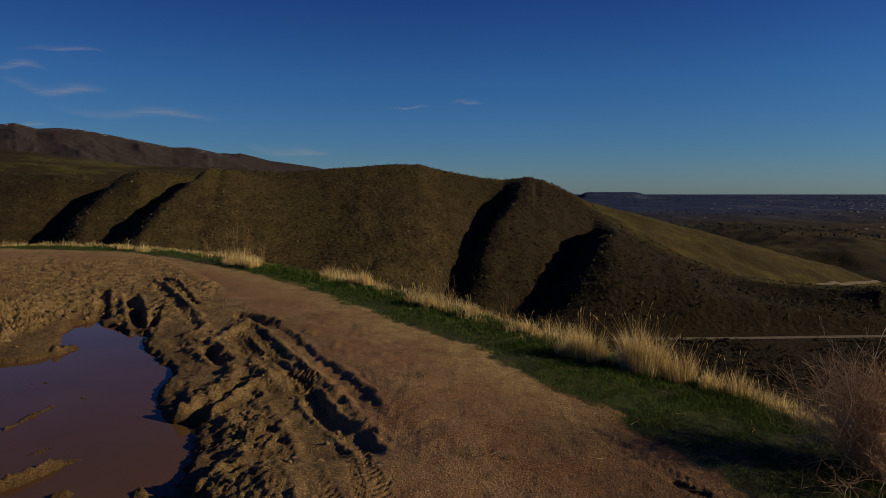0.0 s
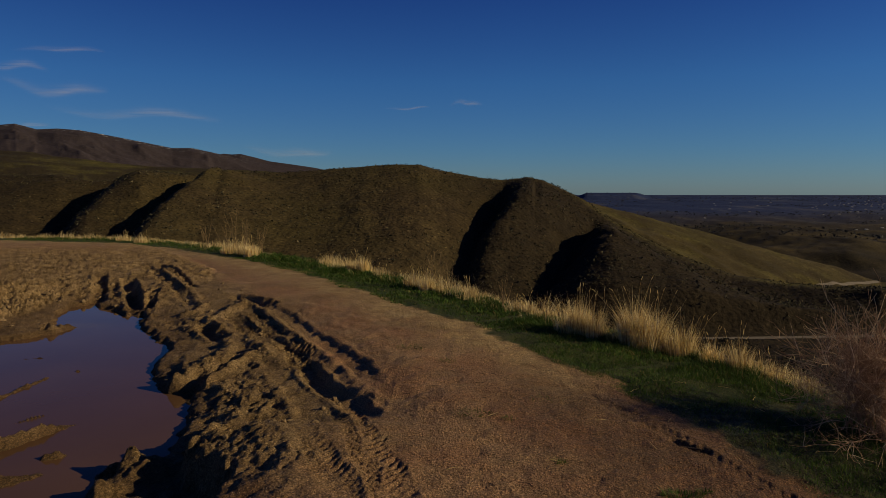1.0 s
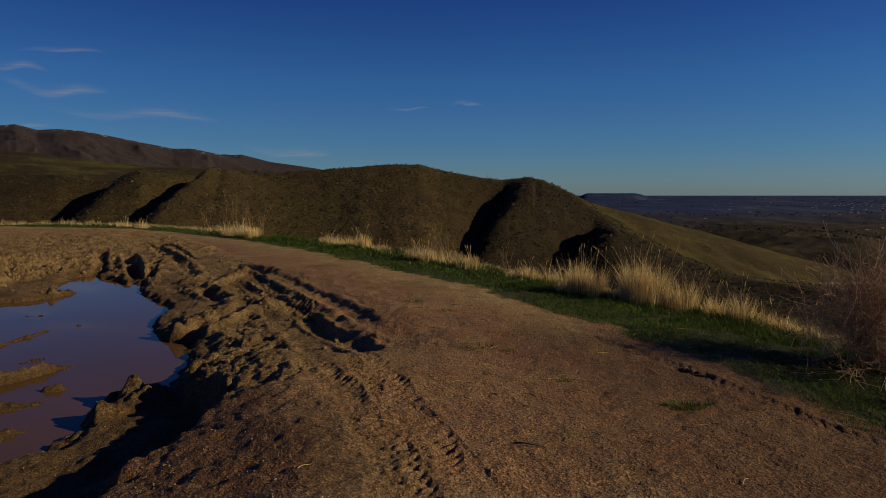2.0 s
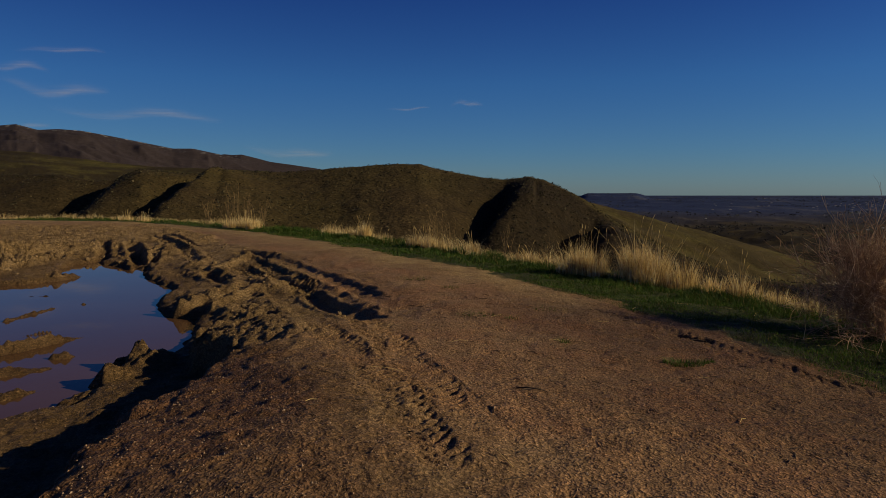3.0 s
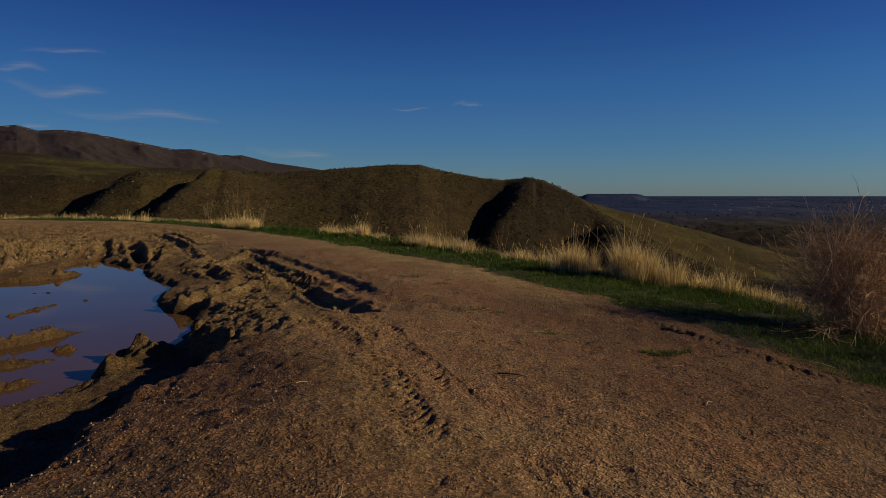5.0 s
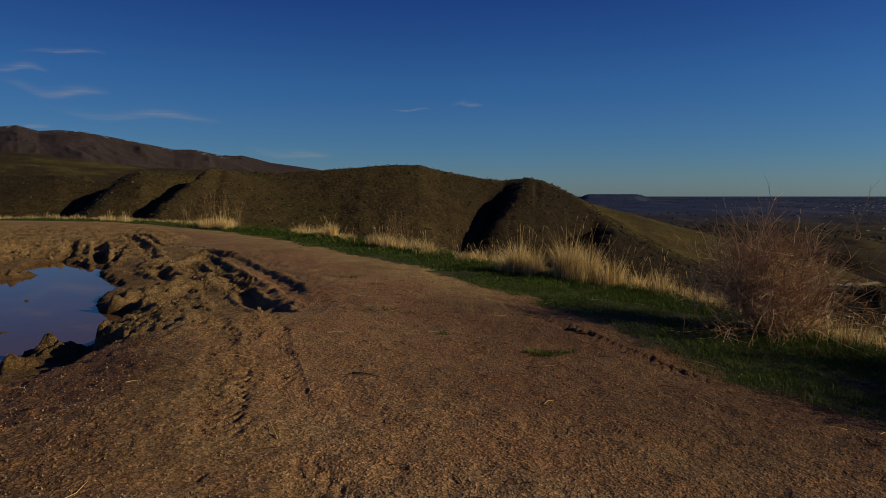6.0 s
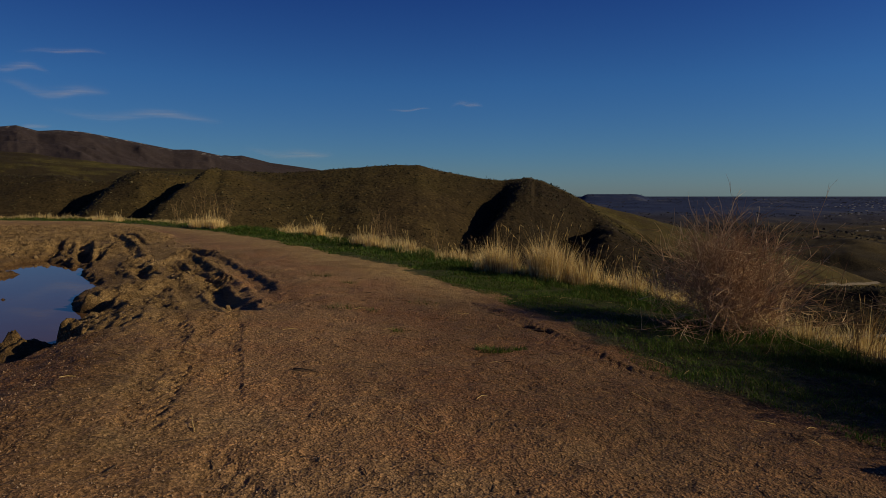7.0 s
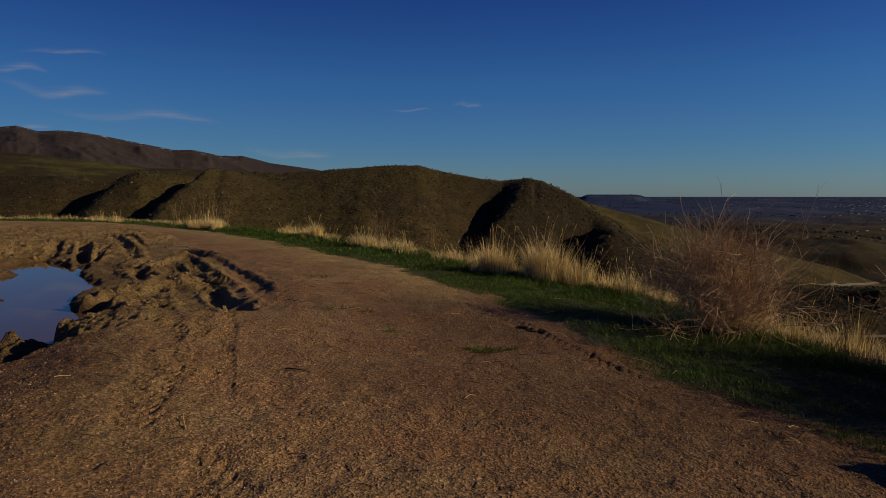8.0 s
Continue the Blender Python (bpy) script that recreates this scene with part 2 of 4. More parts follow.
# ---- arithmetic of the land ----
def lattice(ix, iy, seed):
    h = (ix * 374761393 + iy * 668265263 + seed * 974711) & 0x7FFFFFFF
    h = ((h ^ (h >> 13)) * 1274126177) & 0x7FFFFFFF
    return ((h ^ (h >> 16)) & 0xFFFF) / 65535.0


def value_noise(x, y, seed=0):
    x, y = np.asarray(x, float), np.asarray(y, float)
    ix, iy = np.floor(x).astype(np.int64), np.floor(y).astype(np.int64)
    fx, fy = x - ix, y - iy
    fx, fy = fx * fx * fx * (fx * (fx * 6 - 15) + 10), fy * fy * fy * (fy * (fy * 6 - 15) + 10)
    a, b = lattice(ix, iy, seed), lattice(ix + 1, iy, seed)
    c, d = lattice(ix, iy + 1, seed), lattice(ix + 1, iy + 1, seed)
    return (a + (b - a) * fx) * (1 - fy) + (c + (d - c) * fx) * fy


def fbm(x, y, octaves=4, seed=0, gain=0.5):
    """Cloudy noise from -1 to 1."""
    total, size, norm = 0.0, 1.0, 0.0
    for k in range(octaves):
        c, s = math.cos(0.6 * k), math.sin(0.6 * k)
        total = total + size * (2 * value_noise((c * x - s * y) * 2.03 ** k, (s * x + c * y) * 2.03 ** k, seed + 17 * k) - 1)
        norm += size
        size *= gain
    return total / norm


def ridged(x, y, octaves=4, seed=0, gain=0.5):
    total, size, norm = 0.0, 1.0, 0.0
    for k in range(octaves):
        total = total + size * (1 - np.abs(2 * value_noise(x * 2.07 ** k, y * 2.07 ** k, seed + 31 * k) - 1) * 2)
        norm += size
        size *= gain
    return total / norm


def dome(x, y, seed):
    """Rounded lumps of uneven height, one to a cell, with sharp creases between them."""
    ix, iy = np.floor(x).astype(np.int64), np.floor(y).astype(np.int64)
    top = np.zeros(np.shape(x))
    for dx in (-1, 0, 1):
        for dy in (-1, 0, 1):
            cx, cy = ix + dx, iy + dy
            px, py = cx + 0.15 + 0.7 * lattice(cx, cy, seed), cy + 0.15 + 0.7 * lattice(cx, cy, seed + 1)
            size = 0.35 + 0.4 * lattice(cx, cy, seed + 2)
            top = np.maximum(top, (0.25 + 0.75 * lattice(cx, cy, seed + 3)) * np.clip(1 - np.hypot(x - px, y - py) / size, 0, 1) ** 0.55)
    return top


def smooth(a, b, v):
    t = np.clip((v - a) / (b - a), 0, 1)
    return t * t * (3 - 2 * t)


def along(x, y, line):
    """Distance to a line, signed (plus on its right-hand side), and the length along it of the nearest place."""
    best, side, run, length = np.full(np.shape(x), 1e9), np.zeros(np.shape(x)), np.zeros(np.shape(x)), 0.0
    for (x0, y0), (x1, y1) in zip(line, line[1:]):
        dx, dy = x1 - x0, y1 - y0
        ln = math.hypot(dx, dy)
        t = np.clip(((x - x0) * dx + (y - y0) * dy) / ln ** 2, 0, 1)
        d = np.hypot(x - x0 - t * dx, y - y0 - t * dy)
        near = d < best
        best = np.where(near, d, best)
        side = np.where(near, np.sign((x - x0) * dy - (y - y0) * dx), side)
        run = np.where(near, length + t * ln, run)
        length += ln
    return best * np.where(side == 0, 1, side), run


def beside(x, y, line, reach):
    xs, ys = [p[0] for p in line], [p[1] for p in line]
    return (x > min(xs) - reach) & (x < max(xs) + reach) & (y > min(ys) - reach) & (y < max(ys) + reach)


def inside(x, y, ring):
    """Signed distance to a closed outline, minus inside."""
    odd = np.zeros(np.shape(x), bool)
    for (x0, y0), (x1, y1) in zip(ring, ring[1:] + ring[:1]):
        cross = (y0 > y) != (y1 > y)
        odd ^= cross & (x < (x1 - x0) * (y - y0) / (y1 - y0 if y1 != y0 else 1e-9) + x0)
    d = np.abs(along(x, y, ring + ring[:1])[0])
    return np.where(odd, -d, d)


WATER_Z = -0.45
POOL = [(-8.0, 14.5), (-7.1, 13.7), (-6.15, 12.7), (-5.6, 11.9), (-4.7, 10.75), (-4.3, 10.1), (-4.1, 9.1), (-3.72, 8.2), (-3.15, 7.95), (-2.8, 6.8),
        (-2.6, 5.9), (-2.9, 5.6), (-2.9, 5.0), (-2.8, 4.5), (-3.1, 4.2), (-4.5, 3.9), (-7.5, 4.0), (-9.3, 6.5), (-9.2, 9.6), (-7.8, 10.7), (-7.2, 11.2), (-7.75, 12.6), (-8.3, 13.8)]
BASIN = [(-8.3, 14.9), (-7.0, 13.9), (-6.05, 12.9), (-5.4, 12.0), (-4.5, 10.8), (-4.1, 10.1), (-3.95, 9.2), (-3.6, 8.3), (-3.1, 8.05), (-2.72, 7.0),
         (-2.5, 6.35), (-2.36, 5.72), (-2.17, 5.2), (-1.82, 4.72), (-1.8, 4.3), (-1.8, 3.9), (-1.86, 3.3), (-1.86, 2.7), (-1.8, 2.1), (-1.85, 1.4), (-2.5, 0.0), (-6, 0.5), (-9.8, 4.0), (-9.8, 9.8), (-8.2, 11.2), (-8.5, 14.0)]
# where dirt meets green grass, and where green grass meets the dry grass on the brink
VERGE = [(-40.0, 33.0), (-20.5, 29.4), (-17.4, 28.6), (-14.4, 28.0), (-10.4, 25.0), (-6.95, 21.4), (-4.3, 18.2), (-2.0, 14.45), (-0.65, 12.15), (0.4, 10.9),
         (1.05, 9.35), (1.75, 8.0), (2.35, 6.5), (2.68, 5.2), (2.9, 4.1), (3.3, 3.5), (3.83, 2.9), (4.7, 1.6), (6.5, -1.5), (12.0, -12.0)]
BRINK = [(-40.0, 35.0), (-21.3, 30.6), (-18.6, 30.3), (-15.2, 29.8), (-11.2, 27.2), (-7.5, 23.6), (-4.55, 20.1), (-2.3, 17.2), (-0.6, 15.0), (0.65, 13.0),
         (1.5, 11.55), (2.3, 10.4), (2.9, 9.5), (3.5, 8.9), (4.05, 7.9), (4.4, 6.8), (4.7, 6.0), (5.3, 5.3), (6.3, 4.0), (8.5, 1.0), (14.0, -9.0)]
RUTS = [  # line, half width, depth, spacing of the tread bars, their depth
    ([(-4.4, 13.5), (-3.5, 12.6), (-3.2, 12.0), (-2.8, 11.35), (-2.4, 10.5), (-2.0, 9.7), (-1.55, 9.05), (-1.1, 8.1), (-0.82, 7.2)], 0.13, 0.034, 0.10, 0.0),
    ([(-4.6, 13.6), (-4.0, 13.2), (-3.35, 12.5)], 0.16, 0.075, 0.10, 0.0),
    ([(-4.26, 12.4), (-3.9, 11.9), (-3.45, 11.0), (-2.9, 10.1), (-2.45, 9.4), (-2.1, 8.9), (-1.7, 8.2)], 0.16, 0.045, 0.11, 0.034),
    ([(-1.95, 8.7), (-1.5, 7.6), (-1.24, 7.17), (-1.04, 6.88), (-0.83, 6.44), (-0.68, 6.05)], 0.12, 0.058, 0.10, 0.0),
    ([(-3.9, 12.5), (-3.25, 11.36), (-2.64, 10.15), (-2.18, 9.34), (-1.75, 8.6)], 0.15, 0.028, 0.10, 0.032),
    ([(-1.6, 6.3), (-1.29, 5.54), (-1.03, 4.96), (-0.75, 4.41), (-0.45, 3.6), (-0.2, 2.9), (-0.03, 2.4), (0.13, 1.9)], 0.13, 0.014, 0.09, 0.010),
    ([(-1.15, 6.9), (-0.78, 5.65), (-0.58, 4.9), (-0.35, 4.2), (-0.15, 3.45), (0.02, 2.8)], 0.17, 0.012, 0.10, 0.016),
    ([(-0.45, 5.1), (-0.1, 3.9), (0.3, 2.7)], 0.03, 0.006, 0.10, 0.0),
    ([(0.25, 2.1), (0.45, 1.95), (0.65, 1.7)], 0.14, 0.008, 0.10, 0.02),
    ([(1.5, 7.2), (1.8, 6.6), (2.15, 5.75), (2.36, 5.05), (2.6, 4.4), (2.9, 3.8)], 0.12, 0.010, 0.11, 0.008),
    ([(-9.4, 17.5), (-8.5, 15.75), (-7.65, 14.1)], 0.15, 0.11, 0.15, 0.0),
    ([(-8.2, 16.6), (-7.3, 14.9), (-6.55, 13.5), (-5.85, 12.2)], 0.15, 0.12, 0.15, 0.0),
    ([(-6.7, 14.8), (-6.4, 13.9), (-5.9, 12.5)], 0.11, 0.07, 0.15, 0.0),
    ([(-9.4, 19.9), (-8.2, 18.1), (-6.8, 15.6), (-5.7, 14.0), (-5.1, 13.1)], 0.15, 0.035, 0.12, 0.03),
    ([(-9.1, 19.9), (-8.2, 19.0), (-7.1, 17.0), (-6.3, 15.5), (-5.6, 14.3)], 0.15, 0.06, 0.12, 0.05),
    ([(-4.35, 11.5), (-3.9, 10.7), (-3.55, 10.2)], 0.15, 0.09, 0.15, 0.0),
    ([(2.05, 5.72), (2.22, 5.5), (2.34, 5.42)], 0.05, 0.045, 0.2, 0.0),
]
RIDGES = [  # line, half width, height
    ([(-4.05, 12.75), (-4.25, 12.2), (-4.3, 11.75), (-3.97, 11.1), (-3.54, 10.3), (-3.3, 9.8), (-3.2, 9.2), (-3.2, 8.75), (-3.36, 8.43), (-3.5, 8.1)], 0.11, 0.10),
    ([(-2.72, 8.9), (-2.39, 8.2), (-2.1, 7.7), (-1.87, 7.2), (-1.67, 6.8), (-1.5, 6.26)], 0.08, 0.045),
    ([(-2.95, 7.9), (-2.9, 8.5), (-2.75, 8.8), (-2.65, 9.1), (-2.5, 9.45)], 0.10, 0.08),
    ([(-8.0, 18.2), (-6.6, 15.7), (-5.55, 14.0), (-4.95, 13.0), (-4.8, 12.4), (-5.05, 12.35)], 0.11, 0.07),
    ([(-3.6, 12.4), (-2.95, 11.2), (-2.35, 10.0), (-1.85, 9.05), (-1.35, 8.1), (-0.8, 6.9)], 0.09, 0.022),
    ([(-3.2, 10.3), (-2.6, 9.25), (-2.25, 8.6)], 0.10, 0.035),
    ([(-2.3, 7.6), (-2.2, 6.9), (-2.05, 6.1)], 0.12, 0.04),
    ([(-0.95, 5.6), (-0.72, 4.75), (-0.42, 3.8), (-0.15, 3.0), (0.05, 2.4)], 0.05, 0.009),
    ([(1.72, 6.98), (2.02, 6.4), (2.32, 5.7), (2.55, 4.95), (2.8, 4.3)], 0.06, 0.008),
]
ISLANDS = [  # middle, half length, half width, turn, height over the water
    (-5.5, 8.2, 0.65, 0.045, 1.5, 0.03), (-4.42, 6.38, 0.55, 0.12, 1.05, 0.085), (-3.80, 6.02, 0.11, 0.05, 0.5, 0.05), (-3.97, 5.45, 0.42, 0.12, 0.6, 0.05), (-3.62, 4.75, 0.36, 0.13, 0.7, 0.06),
    (-7.2, 11.5, 0.5, 0.2, 1.2, 0.11), (-4.66, 7.1, 0.22, 0.025, 1.0, 0.02), (-6.3, 9.7, 0.3, 0.025, 0.2, 0.02), (-5.2, 9.0, 0.12, 0.025, 0.4, 0.02),
]


def base_height(x, y):
    """The terrace: a packed dirt pull-out that tilts gently towards the brink."""
    yy, xx = np.clip(y, 0, 16), np.clip(x, -8, 6)
    return 0.098 - 0.082 * xx - 0.033 * yy - 0.0022 * xx ** 2 + 0.001 * yy ** 2 + 0.004 * xx * yy + 0.07 * np.clip((13 - y) / 10, 0, 1)


def terrace(x, y):
    """Height of the near ground, how muddy, grassy and sloping it is, and how much damp and painted shade darken it."""
    x, y = np.asarray(x, float), np.asarray(y, float)
    z = base_height(x, y)
    brink, _ = along(x, y, BRINK)
    verge, _ = along(x, y, VERGE)
    brink, verge = -brink, -verge
    close = (y < 40) & (np.abs(x) < 40)
    grassy = smooth(0.0, 0.16, verge + 0.25 * fbm(x * 1.3, y * 1.3, 3, 5) + 0.08 * fbm(x * 9, y * 9, 2, 6)) * close
    slope = smooth(0.0, 1.2, brink)
    wobble = 0.13 * fbm(x * 2.2, y * 2.2, 3, 9) + 0.07 * fbm(x * 8, y * 8, 3, 10)
    basin = inside(x, y, BASIN) + wobble
    pool = inside(x, y, POOL) + wobble * 0.9
    steep = 0.17 + 0.07 * smooth(5.5, 4.0, y) + 0.45 * smooth(8.5, 13.0, y) + 1.2 * smooth(-6.0, -9.0, x)
    bank = smooth(0.0, 1.0, basin / steep)
    z = z + 0.03 * np.exp(-((x + 0.7) / 0.6) ** 2) * smooth(5.0, 3.0, y)
    z = z - 0.21 * np.clip(1 - basin / (1.2 - 0.45 * smooth(3.0, 4.5, y)), 0, 1) ** 1.25 * smooth(-1.0, 1.0, y) * smooth(10.0, 8.0, y)
    reach = np.maximum(basin, 0)
    apron = -0.31 + 0.02 * reach + 0.045 * reach ** 2 + 0.12 * smooth(13.0, 15.0, y)  # the trampled bowl round the pool
    blend = np.clip(0.5 + 5.0 * (apron - z), 0, 1)
    bowl = apron * (1 - blend) + z * blend - 0.10 * blend * (1 - blend)
    dip = smooth(5.4, 6.6, y + 0.5 * wobble)
    z = z * (1 - dip) + bowl * dip
    z = (WATER_Z + 0.085) * (1 - bank) + z * bank
    z = z - (0.10 + 0.16 * smooth(0, 0.5, -pool)) * smooth(0.05, -0.12, pool)
    muddy = smooth(1.9, 0.6, basin - 0.9 * smooth(9, 13, y) - 1.0 * smooth(-4, -8, x)) * smooth(3.2, 5.2, y - 0.5 * x - 1.2)
    left_of = np.interp(y, [5.0, 6.0, 7.3, 8.75, 10.5, 12.4, 13.6, 18.0, 22.0, 29.0], [-1.2, -0.8, -1.2, -1.75, -2.4, -3.3, -4.4, -6.5, -9.0, -14.0])
    muddy = np.maximum(muddy, smooth(0.25, -0.25, x - left_of + wobble) * smooth(5.0, 6.4, y) * smooth(29, 22, y))
    muddy = np.maximum(muddy * (basin > -0.5) * (1 - grassy), smooth(0.15, -0.05, basin))
    crisp = smooth(19, 12, y)
    broken = smooth(-0.22, 0.30, fbm(x * 0.9, y * 0.7, 3, 27) + 0.35 * smooth(-5.5, -8.0, x) + 0.25 * smooth(0.9, 0.1, basin))
    lumps, clods, m = np.zeros(x.shape), np.zeros(x.shape), muddy > 0.01
    xw, yw = x[m] + 0.09 * fbm(x[m] * 5, y[m] * 5, 3, 34), y[m] + 0.11 * fbm(x[m] * 5, y[m] * 4, 3, 35)
    lumps[m] = dome(xw * 3.4, yw * 2.6, 30)
    clods[m] = broken[m] * (0.045 * lumps[m] + 0.034 * dome(xw * 8.5, yw * 7.0, 31) + 0.018 * dome(xw * 19, yw * 16, 32))
    clods[m] += (0.3 + 0.7 * broken[m]) * (0.024 * fbm(x[m] * 9, y[m] * 8, 4, 22, 0.7) + 0.02 * (ridged(x[m] * 6, y[m] * 5, 3, 24) - 0.3)) + 0.03 * fbm(x[m] * 1.4, y[m] * 1.1, 2, 23)
    heavy = 1 + 1.9 * smooth(-5, -8.5, x) * smooth(9, 11, y) * smooth(17, 13, y) + 0.4 * (1 - crisp)
    z = z + muddy * clods * heavy * smooth(-0.05, 0.25, basin)
    shelf = smooth(0.25, 0.0, basin) * smooth(-0.05, 0.2, pool)
    z = z + shelf * (0.055 * fbm(x * 3.5, y * 3.5, 4, 24, 0.6) + 0.01)
    for line, half, depth, step, bars in RUTS:
        m = beside(x, y, line, half * 3.2)
        d, run = along(x[m], y[m], line)
        d = d + half * (0.45 * fbm(x[m] * 3, y[m] * 3, 3, 40, 0.6) + 0.15 * fbm(x[m] * 13, y[m] * 13, 3, 36, 0.6))
        length = sum(math.dist(a, b) for a, b in zip(line, line[1:]))
        fade = smooth(0, 0.15 * length, run) * smooth(0, 0.14 * length, length - run)
        a = np.abs(d) / half
        uneven = 0.5 + 0.7 * value_noise(run * 2.2, d * 0 + half * 50, 41)
        change = -fade * uneven * depth * smooth(1.15, 0.6, a) + fade * uneven * 0.38 * depth * np.exp(-((a - 1.45) / 0.3) ** 2)
        if bars:
            phase = (run + 0.9 * np.abs(d)) / step + 0.5 * (d > 0)
            prints = smooth(-0.2, 0.6, np.sin(2 * math.pi * phase)) * smooth(0.05, 0.16, a) * smooth(1.05, 0.9, a)
            worn = 0.3 + 0.7 * smooth(0.3, 0.6, value_noise(run * 1.3, d * 2 + half * 31, 42))
            change = change + fade * (0.45 - prints) * bars * worn * smooth(1.3, 1.0, a) * (0.7 + 0.6 * value_noise(x[m] * 14, y[m] * 14, 43))
        z[m] += change
    for line, half, height in RIDGES:
        m = beside(x, y, line, half * 4)
        d, run = along(x[m], y[m], line)
        d = d + 0.09 * fbm(x[m] * 4, y[m] * 4, 3, 44)
        z[m] += height * np.exp(-(d / half) ** 2) * (0.4 + 1.1 * value_noise(run * 2.4, d * 0 + height * 90, 45)) * (0.75 + 0.5 * value_noise(x[m] * 13, y[m] * 13, 56))
    for cx, cy, a, b, turn, rise in ISLANDS:
        c, s = math.cos(turn), math.sin(turn)
        q = np.hypot(((x - cx) * c + (y - cy) * s) / a, (-(x - cx) * s + (y - cy) * c) / b) + 0.35 * fbm(x * 6, y * 6, 3, 46)
        z = np.where(q < 1.6, np.maximum(z, WATER_Z - 0.03 + (rise + 0.03) * (1 - smooth(0.1, 1.5, q)) * (1 + 0.6 * fbm(x * 11, y * 11, 2, 47))), z)
    for cx, cy, r, rise in ((-2.97, 5.66, 0.30, 0.14), (-2.70, 5.55, 0.34, 0.09), (-2.86, 5.12, 0.24, 0.08), (-2.25, 5.95, 0.16, 0.06), (-2.9, 4.62, 0.15, 0.06)):
        q = np.hypot(x - cx, y - cy) / r + 0.28 * fbm(x * 7, y * 7, 3, 48)
        z = z + rise * smooth(1.0, 0.2, q) * (1 + 0.5 * fbm(x * 14, y * 14, 2, 49))
    z = z + (0.022 * fbm(x * 2.1, y * 2.1, 3, 51) + 0.017 * crisp * fbm(x * 7, y * 7, 4, 52, 0.6)) * (1 - muddy) * (basin > 0)
    z = z + 0.011 * (dome(x * 9 + fbm(x * 6, y * 6, 2, 37), y * 9 + fbm(x * 6, y * 6, 2, 38), 33) - 0.3) * smooth(0.3, -0.5, x) * smooth(4.8, 3.8, y) * (basin > 0.1)
    z = z + 0.03 * grassy * fbm(x * 2.5, y * 2.5, 3, 53)
    d, run = along(x, y, RUTS[5][0])
    muddy = np.maximum(muddy, 0.45 * smooth(0.5, 0.22, np.abs(d - 0.10)) * smooth(0.2, 0.6, run) * (0.6 + 0.5 * fbm(x * 2, y * 2, 2, 54)))
    # damp at the waterline, and darker between the lumps
    wet_and_shade = np.maximum(smooth(0.22, 0.02, z - WATER_Z) * (basin < 1.2), 0.4 * muddy * smooth(0.35, 0.0, lumps))
    wet_and_shade = np.maximum(wet_and_shade, 0.35 * shelf)
    wet_and_shade = np.maximum(wet_and_shade, 0.8 * smooth(0.12, -0.08, basin) * smooth(6.2, 5.2, y))
    # dirt on the right darkens towards the verge
    wet_and_shade = np.maximum(wet_and_shade, 1.0 * smooth(-2.8, -0.4, verge + 0.6 * fbm(x * 0.9, y * 0.9, 3, 59)) * smooth(8.5, 5.5, y) * (x > 0))
    # damp gravel, plus shade of the bank's turned-away side put into the colour
    wet_and_shade = np.maximum(wet_and_shade, (0.72 + 0.28 * smooth(-0.3, 0.3, fbm(x * 1.6, y * 1.6, 3, 62))) * smooth(0.15, 0.75, d + 0.4 * fbm(x * 1.2, y * 1.2, 3, 55)) * smooth(5.2, 4.2, y - 0.35 * fbm(x, y, 2, 56)) * smooth(0.2, 1.3, y) * (basin > 0))
    b = np.maximum(brink - 0.35, 0)
    z = z - np.where(b < 1.5, 0.2 * b * b, 0.45 + 0.6 * (b - 1.5))
    litter = smooth(-1.5, -0.1, verge + 0.5 * fbm(x * 1.1, y * 0.9, 4, 57)) * close * smooth(2.2, 1.0, x) * (0.75 + 0.25 * fbm(x * 6, y * 6, 2, 58))
    return z, muddy, grassy, slope, wet_and_shade, litter


def table(v, rows):
    return np.interp(v, [r[0] for r in rows], [r[1] for r in rows])


# The big hill across the valley, shaped to fit the camera's view: x is its bearing scaled to 550 m, heights in metres
# over the terrace
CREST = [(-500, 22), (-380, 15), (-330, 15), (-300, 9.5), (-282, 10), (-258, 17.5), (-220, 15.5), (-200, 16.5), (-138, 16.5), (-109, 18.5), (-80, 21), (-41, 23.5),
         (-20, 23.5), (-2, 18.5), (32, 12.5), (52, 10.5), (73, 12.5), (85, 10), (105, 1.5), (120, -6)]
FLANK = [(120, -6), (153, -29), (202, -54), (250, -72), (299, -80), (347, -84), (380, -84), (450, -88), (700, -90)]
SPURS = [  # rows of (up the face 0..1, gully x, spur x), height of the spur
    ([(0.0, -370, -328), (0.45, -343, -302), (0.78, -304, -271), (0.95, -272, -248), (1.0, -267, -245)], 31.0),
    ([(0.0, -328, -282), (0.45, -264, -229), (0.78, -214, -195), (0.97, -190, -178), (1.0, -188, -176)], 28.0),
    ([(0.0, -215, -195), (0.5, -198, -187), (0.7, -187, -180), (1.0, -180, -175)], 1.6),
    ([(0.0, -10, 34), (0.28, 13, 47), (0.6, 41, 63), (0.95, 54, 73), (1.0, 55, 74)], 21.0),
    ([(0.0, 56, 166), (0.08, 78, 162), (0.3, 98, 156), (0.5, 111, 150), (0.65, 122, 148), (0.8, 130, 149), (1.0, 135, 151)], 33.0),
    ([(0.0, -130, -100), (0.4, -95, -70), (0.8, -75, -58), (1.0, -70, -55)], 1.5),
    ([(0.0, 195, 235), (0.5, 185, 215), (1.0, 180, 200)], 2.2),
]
RANGE_LEFT = [(-1200, 78), (-780, 64), (-690, 61.5), (-638, 59), (-603, 53), (-515, 43), (-427, 36), (-339, 32.5), (-268, 29), (-180, 26), (0, 10), (150, -60), (300, -200), (2000, -200)]
